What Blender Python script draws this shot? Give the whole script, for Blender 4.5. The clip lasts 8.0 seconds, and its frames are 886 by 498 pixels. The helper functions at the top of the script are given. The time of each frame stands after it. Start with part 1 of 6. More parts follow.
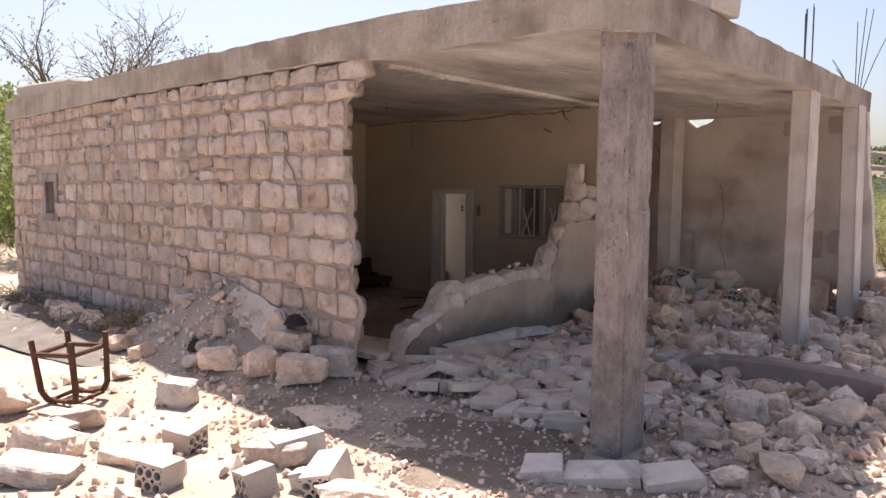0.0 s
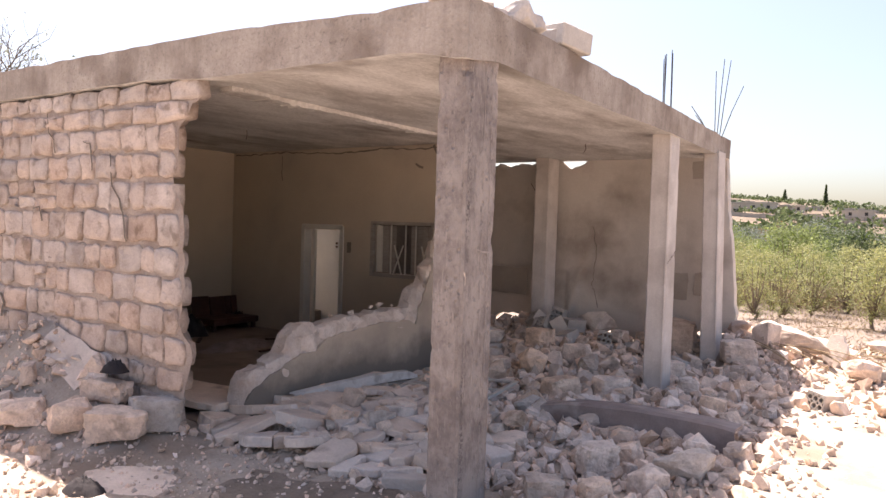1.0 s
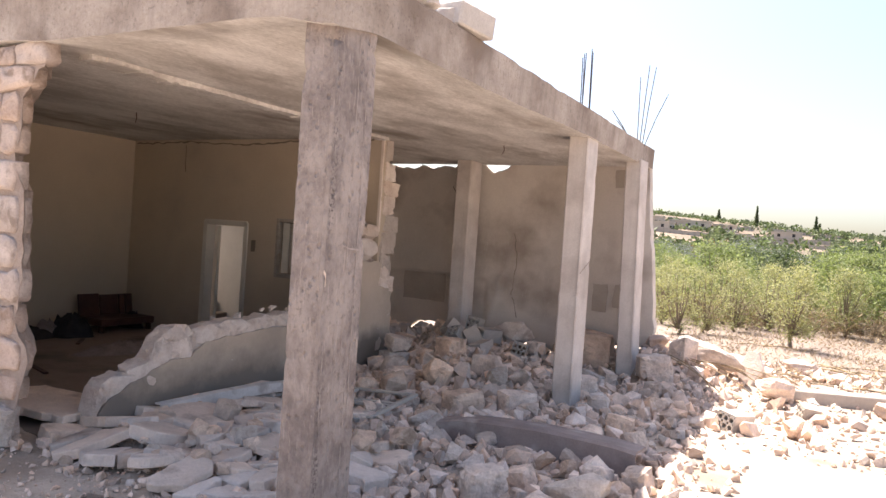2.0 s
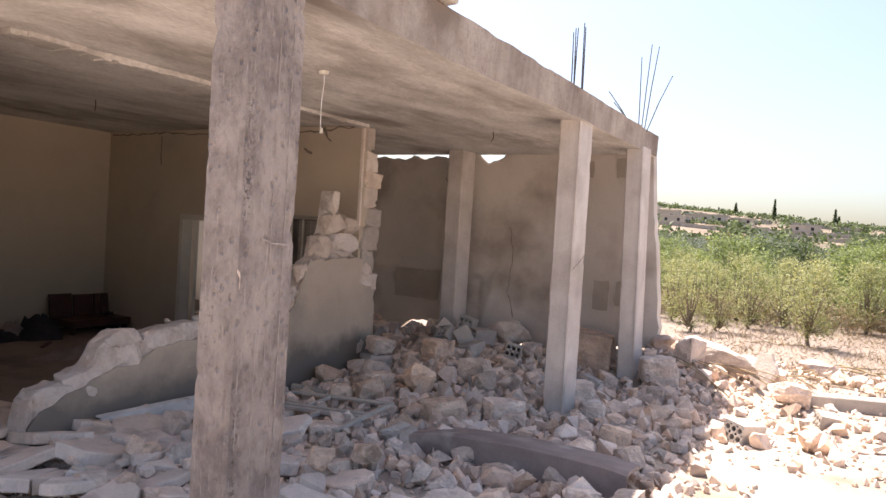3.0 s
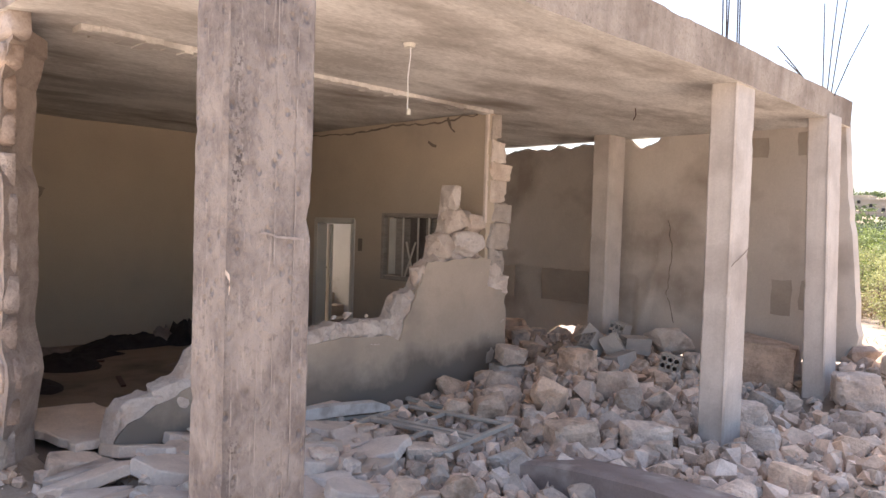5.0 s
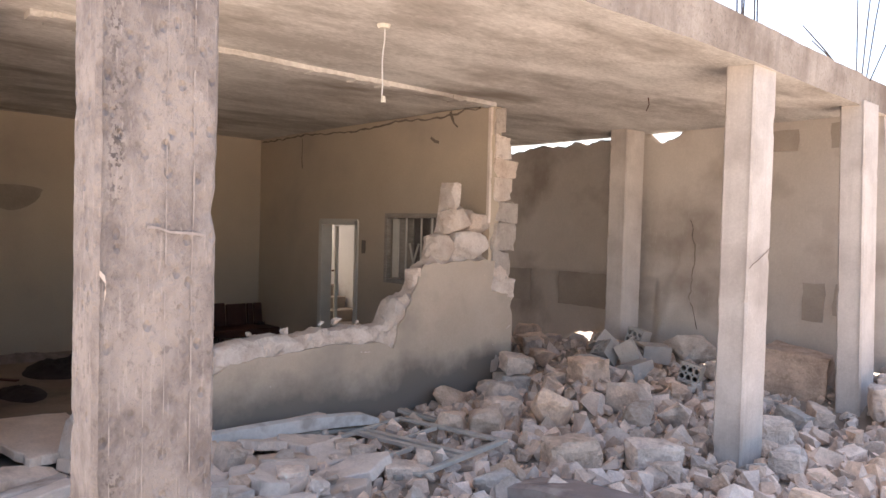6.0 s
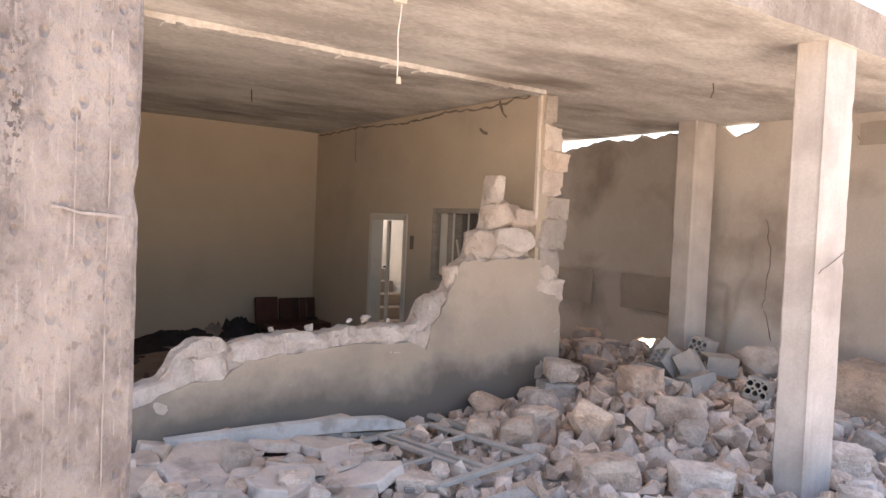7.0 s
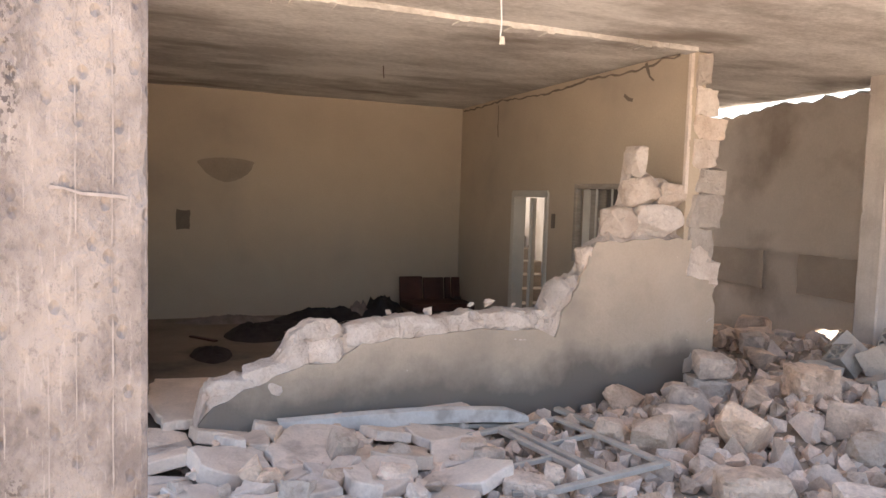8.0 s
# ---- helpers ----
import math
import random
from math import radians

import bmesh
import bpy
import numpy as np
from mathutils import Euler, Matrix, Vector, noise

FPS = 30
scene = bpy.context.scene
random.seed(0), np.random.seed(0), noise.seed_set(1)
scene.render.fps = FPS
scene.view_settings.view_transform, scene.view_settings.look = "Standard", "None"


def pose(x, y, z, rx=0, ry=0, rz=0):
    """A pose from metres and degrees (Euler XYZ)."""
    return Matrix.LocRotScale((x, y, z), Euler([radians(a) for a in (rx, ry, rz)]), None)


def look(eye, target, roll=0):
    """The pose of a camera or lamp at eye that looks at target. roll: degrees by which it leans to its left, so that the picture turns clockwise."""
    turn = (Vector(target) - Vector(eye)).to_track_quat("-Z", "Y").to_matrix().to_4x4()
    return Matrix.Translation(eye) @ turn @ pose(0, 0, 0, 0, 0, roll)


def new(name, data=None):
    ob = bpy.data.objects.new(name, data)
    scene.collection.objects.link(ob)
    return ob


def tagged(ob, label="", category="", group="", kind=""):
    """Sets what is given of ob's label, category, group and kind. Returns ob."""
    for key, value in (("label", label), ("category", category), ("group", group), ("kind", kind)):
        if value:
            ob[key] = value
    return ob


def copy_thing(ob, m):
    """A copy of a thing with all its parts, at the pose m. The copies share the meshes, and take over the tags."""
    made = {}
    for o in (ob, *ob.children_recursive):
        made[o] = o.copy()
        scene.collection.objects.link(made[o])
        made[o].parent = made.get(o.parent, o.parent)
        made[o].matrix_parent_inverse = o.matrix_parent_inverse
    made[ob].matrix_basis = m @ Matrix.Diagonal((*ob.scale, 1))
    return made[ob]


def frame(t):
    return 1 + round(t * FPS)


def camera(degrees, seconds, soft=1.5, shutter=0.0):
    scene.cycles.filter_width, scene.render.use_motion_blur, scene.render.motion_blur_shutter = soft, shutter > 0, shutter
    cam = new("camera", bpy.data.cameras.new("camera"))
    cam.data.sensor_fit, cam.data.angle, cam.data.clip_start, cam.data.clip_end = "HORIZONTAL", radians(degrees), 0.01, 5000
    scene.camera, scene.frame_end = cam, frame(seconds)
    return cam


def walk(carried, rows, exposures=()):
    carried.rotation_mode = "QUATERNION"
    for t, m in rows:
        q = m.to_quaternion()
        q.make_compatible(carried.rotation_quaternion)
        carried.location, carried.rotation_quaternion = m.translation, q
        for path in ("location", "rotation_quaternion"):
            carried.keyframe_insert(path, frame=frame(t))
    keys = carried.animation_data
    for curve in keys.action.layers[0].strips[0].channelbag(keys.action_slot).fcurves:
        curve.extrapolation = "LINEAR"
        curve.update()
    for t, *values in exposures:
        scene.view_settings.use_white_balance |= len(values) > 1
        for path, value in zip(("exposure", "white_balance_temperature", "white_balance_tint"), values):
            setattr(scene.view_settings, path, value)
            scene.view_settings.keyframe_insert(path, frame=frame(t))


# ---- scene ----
cam = camera(63.7, 8.0)
PATH = [
    (0, (0.033, 0.028, 1.86), (-1.272, 1.533, 1.685), 0.5),
    (0.5, (0.062, 0.383, 1.821), (-1.065, 2.035, 1.768), 2.8),
    (1, (0.124, 0.672, 1.853), (-0.967, 2.347, 1.788), 1.8),
    (1.5, (0.223, 0.96, 1.834), (-0.913, 2.599, 1.692), 1.9),
    (2, (0.21, 1.379, 1.8), (-0.747, 3.135, 1.764), 3.9),
    (2.2, (0.22, 1.506, 1.808), (-0.702, 3.28, 1.759), 3.1),
    (3.3, (0.19, 2.317, 1.791), (-0.821, 4.042, 1.752), 3.7),
    (3.5, (0.166, 2.43, 1.765), (-0.82, 4.169, 1.795), 4.0),
    (4, (0.133, 2.668, 1.768), (-0.998, 4.317, 1.735), 2.1),
    (4.5, (0.189, 2.878, 1.76), (-1.154, 4.359, 1.696), 1.9),
    (5.8, (0.109, 3.597, 1.746), (-1.323, 4.993, 1.684), 1.6),
    (6, (0.115, 3.712, 1.728), (-1.353, 5.07, 1.671), 1.5),
    (6.5, (0.142, 4.02, 1.739), (-1.426, 5.259, 1.686), 2.2),
    (7, (0.082, 4.266, 1.704), (-1.534, 5.442, 1.637), 2.5),
    (7.5, (-0.025, 4.479, 1.711), (-1.743, 5.493, 1.578), 1.2),
    (8, (-0.081, 4.785, 1.716), (-1.926, 5.544, 1.569), 1.8),
]
walk(cam, [(t, look(eye, target, roll)) for t, eye, target, roll in PATH],
     exposures=[(0.0, 1.11, 6680, 17), (0.5, 1.38, 6750, 18), (1.0, 1.53, 6750, 18), (1.5, 1.56, 6650, 16), (2.0, 1.77, 6580, 14), (3.5, 1.48, 6600, 15), (4.0, 1.42, 6550, 14), (4.5, 1.73, 6550, 13), (6.0, 2.34, 6560, 12), (6.5, 2.51, 6560, 12), (7.5, 2.70, 6780, 11), (8.0, 2.74, 6830, 11)])

# ---- world, sun and exposure ----
SUN = Vector((-1.3, 0.95, 3.24)).normalized()
world = bpy.data.worlds.new("sky")
scene.world = world
world.use_nodes = True
wn = world.node_tree
sky = wn.nodes.new("ShaderNodeTexSky")
sky.sky_type, sky.sun_disc = "NISHITA", False
sky.sun_elevation, sky.sun_rotation = math.asin(SUN.z), math.atan2(SUN.x, SUN.y) % (2 * math.pi)
sky.dust_density, sky.air_density, sky.ozone_density = 2.9, 1.0, 0.9
wn.nodes["Background"].inputs["Strength"].default_value = 0.085
wn.links.new(sky.outputs["Color"], wn.nodes["Background"].inputs["Color"])
sun = new("sun", bpy.data.lights.new("sun", "SUN"))
sun.data.energy, sun.data.angle, sun.data.color = 5.0, radians(0.6), (1.0, 0.94, 0.86)
sun.matrix_world = look(SUN * 40, (0, 0, 0))


# ---- materials ----
def node_tree(name):
    m = bpy.data.materials.new(name)
    m.use_nodes = True
    return m, m.node_tree.nodes, m.node_tree.links, m.node_tree.nodes["Principled BSDF"]


def socket(node, value, links, key):
    if hasattr(value, "is_linked"):
        links.new(value, node.inputs[key])
    else:
        node.inputs[key].default_value = value


def surface(name, dark, light, scale=3.0, grain=40.0, rough=0.9, bump=0.4, relief=0.01, metal=0.0, vary=0.0, island=False, streak=0.0,
            stain=None, stain_scale=1.0, stain_from=0.5, stain_soft=0.12, stretch=(1, 1, 1), band=None, pits=0.0, speck=0.0, scratch=0.0, soil=None, comb=None, hard=0.18):
    """Two colours mixed by broad and fine noise, stains with soft edges, grain in relief and a shift of brightness from piece to piece."""
    m, nodes, links, bsdf = node_tree(name)
    geo = nodes.new("ShaderNodeNewGeometry")
    place = nodes.new("ShaderNodeMapping")
    place.inputs["Scale"].default_value = stretch
    links.new(geo.outputs["Position"], place.inputs["Vector"])

    def noise_of(size, detail, rough_=0.6, vec=None):
        n = nodes.new("ShaderNodeTexNoise")
        n.inputs["Scale"].default_value, n.inputs["Detail"].default_value, n.inputs["Roughness"].default_value = size, detail, rough_
        links.new(vec or place.outputs["Vector"], n.inputs["Vector"])
        return n.outputs["Fac"]

    def ramp(value, a, b):
        r = nodes.new("ShaderNodeMapRange")
        r.inputs["From Min"].default_value, r.inputs["From Max"].default_value = a, b
        links.new(value, r.inputs["Value"])
        return r.outputs["Result"]

    def blend(fac, a, b):
        x = nodes.new("ShaderNodeMix")
        x.data_type = "RGBA"
        socket(x, fac, links, 0)
        socket(x, (*a, 1) if isinstance(a, tuple) else a, links, 6)
        socket(x, (*b, 1) if isinstance(b, tuple) else b, links, 7)
        return x.outputs[2]

    def maths(op, a, b):
        x = nodes.new("ShaderNodeMath")
        x.operation = op
        socket(x, a, links, 0)
        socket(x, b, links, 1)
        return x.outputs[0]

    broad, fine = noise_of(scale, 5), noise_of(grain, 4, 0.7)
    mixed = maths("ADD", maths("MULTIPLY", broad, 0.65), maths("MULTIPLY", fine, 0.35))
    colour = blend(ramp(mixed, 0.5 - hard, 0.5 + hard), dark, light)
    if stain:
        colour = blend(ramp(noise_of(stain_scale, 6, 0.55), stain_from, stain_from + stain_soft), colour, stain)
    if streak:
        tall = nodes.new("ShaderNodeMapping")
        tall.inputs["Scale"].default_value = (9, 9, 0.35)
        links.new(geo.outputs["Position"], tall.inputs["Vector"])
        lines = ramp(noise_of(1.6, 4, 0.6, tall.outputs["Vector"]), 0.5, 0.66)
        colour = blend(maths("MULTIPLY", lines, streak), colour, tuple(c * 0.62 for c in dark))
    if speck:
        dots = ramp(noise_of(34, 3, 0.75), 0.56, 0.66)
        where = ramp(noise_of(2.2, 3), 0.36, 0.6)
        colour = blend(maths("MULTIPLY", maths("MULTIPLY", dots, where), speck), colour, tuple(c * 0.4 for c in dark))
    if scratch:
        fine_lines = nodes.new("ShaderNodeMapping")
        fine_lines.inputs["Scale"].default_value = (55, 55, 7)
        links.new(geo.outputs["Position"], fine_lines.inputs["Vector"])
        colour = blend(maths("MULTIPLY", ramp(noise_of(1.3, 3, 0.6, fine_lines.outputs["Vector"]), 0.6, 0.68), scratch), colour, tuple(min(1.0, c * 1.45) for c in light))
    if comb:
        side = nodes.new("ShaderNodeSeparateXYZ")
        links.new(geo.outputs["Position"], side.inputs["Vector"])
        off = maths("ABSOLUTE", maths("SUBTRACT", side.outputs["Y"], comb[0]), 0.0)
        holes_in = maths("MULTIPLY", ramp(maths("ADD", off, maths("MULTIPLY", noise_of(7, 3), 0.06)), comb[1] + 0.035, comb[1]), ramp(noise_of(70, 2, 0.6), 0.52, 0.58))
        colour = blend(maths("MULTIPLY", holes_in, ramp(noise_of(3, 3), 0.46, 0.62)), colour, tuple(c * 0.62 for c in dark))
    if soil:
        way = nodes.new("ShaderNodeSeparateXYZ")
        links.new(geo.outputs["Position"], way.inputs["Vector"])
        reach = maths("ADD", way.outputs["Y"], maths("MULTIPLY", maths("SUBTRACT", noise_of(0.25, 4), 0.5), 9.0))
        colour = blend(ramp(reach, 10.0, 15.0), colour, (0.25, 0.195, 0.16))
        colour = blend(ramp(reach, 18.5, 23.5), colour, blend(ramp(noise_of(0.03, 5), 0.4, 0.6), soil[0], soil[1]))
    if band:
        height, soft, tint = band
        sep = nodes.new("ShaderNodeSeparateXYZ")
        links.new(geo.outputs["Position"], sep.inputs["Vector"])
        edge = maths("ADD", sep.outputs["Z"], maths("MULTIPLY", maths("SUBTRACT", noise_of(1.3, 5), 0.5), 0.9))
        colour = blend(ramp(edge, height + soft, height - soft), colour, tint)
    if vary:
        if island:
            chance = geo.outputs["Random Per Island"]
        else:
            info = nodes.new("ShaderNodeObjectInfo")
            chance = info.outputs["Random"]
        hsv = nodes.new("ShaderNodeHueSaturation")
        links.new(ramp(chance, 0, 1), hsv.inputs["Fac"])
        hsv.inputs["Fac"].default_value = 1
        for lk in list(hsv.inputs["Fac"].links):
            links.remove(lk)
        links.new(maths("ADD", 1 - vary, maths("MULTIPLY", chance, 2 * vary)), hsv.inputs["Value"])
        links.new(maths("ADD", 0.8, maths("MULTIPLY", maths("FRACT", maths("MULTIPLY", chance, 7.31), 0.0), 0.5)), hsv.inputs["Saturation"])
        links.new(colour, hsv.inputs["Color"])
        colour = hsv.outputs["Color"]
    socket(bsdf, colour, links, "Base Color")
    bsdf.inputs["Metallic"].default_value = metal
    links.new(ramp(fine, 0, 1), bsdf.inputs["Roughness"])
    rr = bsdf.inputs["Roughness"].links[0].from_node
    rr.inputs["To Min"].default_value, rr.inputs["To Max"].default_value = max(rough - 0.12, 0.05), min(rough + 0.1, 1.0)
    if bump:
        b = nodes.new("ShaderNodeBump")
        b.inputs["Strength"].default_value, b.inputs["Distance"].default_value = bump, relief
        tops = maths("ADD", maths("MULTIPLY", fine, 0.5), noise_of(scale * 4, 5))
        if pits:
            holes = nodes.new("ShaderNodeTexVoronoi")
            holes.inputs["Scale"].default_value = 18
            links.new(place.outputs["Vector"], holes.inputs["Vector"])
            tops = maths("ADD", tops, maths("MULTIPLY", ramp(holes.outputs["Distance"], 0.0, 0.25), pits))
        links.new(tops, b.inputs["Height"])
        links.new(b.outputs["Normal"], bsdf.inputs["Normal"])
    bsdf.inputs["Specular IOR Level"].default_value = 0.25
    return m


M_DUST = surface("dusty_ground", (0.34, 0.272, 0.215), (0.54, 0.455, 0.375), 1.6, 40, 0.95, 1.0, 0.03, stain=(0.258, 0.190, 0.141), stain_scale=0.9, stain_from=0.5, stain_soft=0.2, soil=((0.103, 0.082, 0.058), (0.237, 0.180, 0.131)), hard=0.14)
M_FLOOR = surface("dirty_room_floor", (0.20, 0.16, 0.13), (0.32, 0.262, 0.215), 1.4, 40, 0.95, 0.5, 0.01, stain=(0.10, 0.085, 0.075), stain_scale=1.2, stain_from=0.52, stain_soft=0.2)
# Less weathered concrete, its colour raised further to stand in for ground bounce.
M_CONC2 = surface("bounce_paled_concrete", (0.48, 0.43, 0.392), (0.66, 0.605, 0.56), 2.4, 60, 0.9, 0.6, 0.006, streak=0.15, stain=(0.370, 0.320, 0.285), stain_scale=1.5, stain_from=0.52, stain_soft=0.25, scratch=0.12, hard=0.14)
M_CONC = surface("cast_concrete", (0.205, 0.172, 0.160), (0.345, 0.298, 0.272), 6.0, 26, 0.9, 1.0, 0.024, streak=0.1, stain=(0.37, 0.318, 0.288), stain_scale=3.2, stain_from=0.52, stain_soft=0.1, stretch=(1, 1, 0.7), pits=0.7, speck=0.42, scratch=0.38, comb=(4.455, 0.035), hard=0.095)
M_SLAB = surface("roof_concrete", (0.310, 0.260, 0.220), (0.480, 0.420, 0.370), 2.4, 50, 0.92, 1.0, 0.016, streak=0.28, stain=(0.220, 0.175, 0.145), stain_scale=1.7, stain_from=0.52, stain_soft=0.18, pits=0.3, speck=0.5, hard=0.13)
M_CEIL = surface("stained_ceiling_plaster", (0.455, 0.422, 0.390), (0.80, 0.770, 0.735), 1.2, 30, 0.9, 0.3, 0.008, stain=(0.286, 0.249, 0.217), stain_scale=1.1, stain_from=0.52, stain_soft=0.17, stretch=(1.5, 0.62, 1), hard=0.10)
M_TAN = surface("tan_wall_plaster", (0.455, 0.378, 0.292), (0.578, 0.488, 0.380), 0.8, 60, 0.9, 0.25, 0.005, stain=(0.357, 0.299, 0.247), stain_scale=0.8, stain_from=0.5, stain_soft=0.3)
M_FAR = surface("weathered_tan_render", (0.50, 0.45, 0.40), (0.67, 0.61, 0.55), 0.9, 50, 0.92, 0.4, 0.01, stain=(0.36, 0.305, 0.26), stain_scale=0.8, stain_from=0.52, stain_soft=0.16, scratch=0.1)
M_GREY = surface("grey_cement_render", (0.425, 0.358, 0.288), (0.540, 0.460, 0.378), 1.8, 60, 0.92, 0.7, 0.014, stain=(0.357, 0.305, 0.254), stain_scale=1.5, stain_from=0.52, stain_soft=0.2, band=(0.46, 0.12, (0.205, 0.178, 0.153)))
M_WSTONE = surface("pink_beige_limestone", (0.392, 0.306, 0.259), (0.608, 0.509, 0.446), 5, 60, 0.92, 0.9, 0.02, vary=0.15, stain=(0.294, 0.228, 0.187), stain_scale=6, stain_from=0.56, hard=0.13)
M_MORTAR = surface("earth_mortar", (0.33, 0.26, 0.22), (0.52, 0.435, 0.38), 6, 70, 0.95, 1.0, 0.03, hard=0.14)
M_FIN = surface("cement_fin", (0.30, 0.255, 0.235), (0.45, 0.395, 0.365), 6, 60, 0.9, 0.6, 0.006)
M_CORE = surface("broken_wall_core", (0.46, 0.395, 0.34), (0.66, 0.595, 0.54), 7, 60, 0.95, 1.0, 0.04)
M_PEACH = surface("fresh_broken_limestone", (0.60, 0.50, 0.43), (0.83, 0.745, 0.675), 6, 50, 0.9, 0.9, 0.03, vary=0.13, stain=(0.62, 0.455, 0.345), stain_scale=3.0, stain_from=0.57, stain_soft=0.15, hard=0.14)
M_RUB = surface("dusty_limestone_rubble", (0.557, 0.432, 0.352), (0.90, 0.735, 0.610), 7, 50, 0.93, 1.0, 0.025, vary=0.22, stain=(0.423, 0.322, 0.254), stain_scale=5, stain_from=0.59, stain_soft=0.12, hard=0.13)
M_RUBW = surface("warm_limestone_rubble", (0.500, 0.405, 0.335), (0.770, 0.680, 0.600), 6, 50, 0.93, 1.0, 0.025, vary=0.2, stain=(0.400, 0.290, 0.215), stain_scale=4, stain_from=0.58, stain_soft=0.15, hard=0.13)
M_SMALL = surface("crushed_rubble", (0.47, 0.36, 0.288), (0.83, 0.668, 0.555), 6, 60, 0.95, 0.6, 0.008, vary=0.3, island=True, hard=0.14)
M_PLATE = surface("pale_screed", (0.58, 0.485, 0.415), (0.82, 0.70, 0.605), 4, 50, 0.9, 0.9, 0.018, vary=0.16, stain=(0.47, 0.385, 0.325), stain_scale=3.5, stain_from=0.58, hard=0.16)
M_BLOCK = surface("cement_block", (0.42, 0.37, 0.325), (0.60, 0.545, 0.49), 5, 80, 0.95, 1.0, 0.012, vary=0.14, pits=0.3)
M_RUST = surface("rusted_iron", (0.06, 0.03, 0.022), (0.15, 0.075, 0.05), 9, 80, 0.75, 0.4, 0.003, metal=0.3)
M_BEAM = surface("brown_painted_sheet", (0.20, 0.155, 0.14), (0.33, 0.265, 0.24), 4, 60, 0.7, 0.25, 0.004, stain=(0.40, 0.34, 0.30), stain_scale=3, stain_from=0.58, stain_soft=0.12)
M_REBAR = surface("rebar_steel", (0.05, 0.045, 0.05), (0.10, 0.085, 0.08), 20, 90, 0.6, 0.2, 0.001, metal=0.6)
M_GALV = surface("dull_grey_white_sheet", (0.50, 0.475, 0.45), (0.66, 0.635, 0.61), 6, 40, 0.8, 0.5, 0.006, stain=(0.40, 0.36, 0.33), stain_scale=4, stain_from=0.52, hard=0.14)
M_WOODG = surface("dusty_painted_wood", (0.27, 0.24, 0.205), (0.42, 0.38, 0.335), 8, 70, 0.8, 0.3, 0.003, stretch=(1, 1, 6))
M_FRAME = surface("dusty_pale_wood", (0.40, 0.355, 0.31), (0.58, 0.53, 0.47), 8, 70, 0.85, 0.3, 0.003)
# White paint; the bluish tint stands in for skylight in the stair hall.
M_WHITE = surface("skylight_tinted_white_paint", (0.66, 0.67, 0.70), (0.80, 0.81, 0.83), 1.5, 40, 0.85, 0.2, 0.004, stain=(0.56, 0.55, 0.55), stain_scale=1.4, stain_from=0.6)
M_CREAM = surface("cream_door_paint", (0.56, 0.53, 0.47), (0.70, 0.67, 0.60), 3, 60, 0.55, 0.15, 0.002)
M_DARKWOOD = surface("dark_red_wood", (0.045, 0.02, 0.016), (0.10, 0.045, 0.035), 6, 60, 0.55, 0.2, 0.003)
M_CLOTH = surface("charred_cloth", (0.018, 0.016, 0.018), (0.06, 0.05, 0.05), 8, 90, 0.95, 0.6, 0.01)
M_CLOTH2 = surface("dusty_cloth", (0.16, 0.13, 0.12), (0.34, 0.29, 0.27), 8, 90, 0.95, 0.6, 0.01)
# Flat dark colour in place of the unlit depth of cracks and holes.
M_DARKMARK = surface("dark_mark", (0.14, 0.115, 0.095), (0.24, 0.20, 0.165), 4, 60, 0.95, 0.2, 0.003)
M_PATCH = surface("bare_cement_patch", (0.36, 0.31, 0.265), (0.47, 0.415, 0.36), 3, 50, 0.92, 0.6, 0.01)
M_FAINT = surface("faint_soot", (0.27, 0.225, 0.18), (0.38, 0.32, 0.26), 5, 60, 0.95, 0.2, 0.003)
M_DARKGREY = surface("dark_grey", (0.11, 0.095, 0.085), (0.23, 0.2, 0.18), 4, 40, 0.95, 0.8, 0.02)
M_EARTH = surface("damp_brown_earth", (0.17, 0.13, 0.10), (0.31, 0.25, 0.20), 3, 40, 0.95, 1.0, 0.03)
M_BARK = surface("tree_bark", (0.12, 0.09, 0.065), (0.26, 0.21, 0.16), 6, 50, 0.95, 0.6, 0.01)
M_TWIG = surface("dry_brush", (0.22, 0.17, 0.11), (0.38, 0.30, 0.20), 3, 30, 0.95, 0.0, vary=0.2, island=True)
M_STRAW = surface("dry_grass", (0.42, 0.33, 0.17), (0.62, 0.50, 0.29), 3, 30, 0.95, 0.0, vary=0.2, island=True)


def leaf_material(name, dark, light):
    m = surface(name, dark, light, 1.2, 12, 0.6, 0.0, vary=0.28, island=True)
    nodes, links = m.node_tree.nodes, m.node_tree.links
    bsdf, out = nodes["Principled BSDF"], nodes["Material Output"]
    thin, mix = nodes.new("ShaderNodeBsdfTranslucent"), nodes.new("ShaderNodeMixShader")
    links.new(bsdf.inputs["Base Color"].links[0].from_socket, thin.inputs["Color"])
    mix.inputs[0].default_value = 0.35
    links.new(bsdf.outputs[0], mix.inputs[1])
    links.new(thin.outputs[0], mix.inputs[2])
    links.new(mix.outputs[0], out.inputs["Surface"])
    return m


M_LEAF = leaf_material("fresh_leaves", (0.14, 0.18, 0.065), (0.30, 0.34, 0.14))
M_LEAFY = leaf_material("yellow_green_leaves", (0.24, 0.25, 0.11), (0.44, 0.44, 0.22))
M_LEAFD = leaf_material("dark_leaves", (0.065, 0.09, 0.042), (0.15, 0.18, 0.085))
M_OLIVE = leaf_material("olive_leaves", (0.15, 0.17, 0.14), (0.28, 0.30, 0.25))
M_BROWNL = leaf_material("withered_leaves", (0.16, 0.10, 0.05), (0.28, 0.19, 0.10))


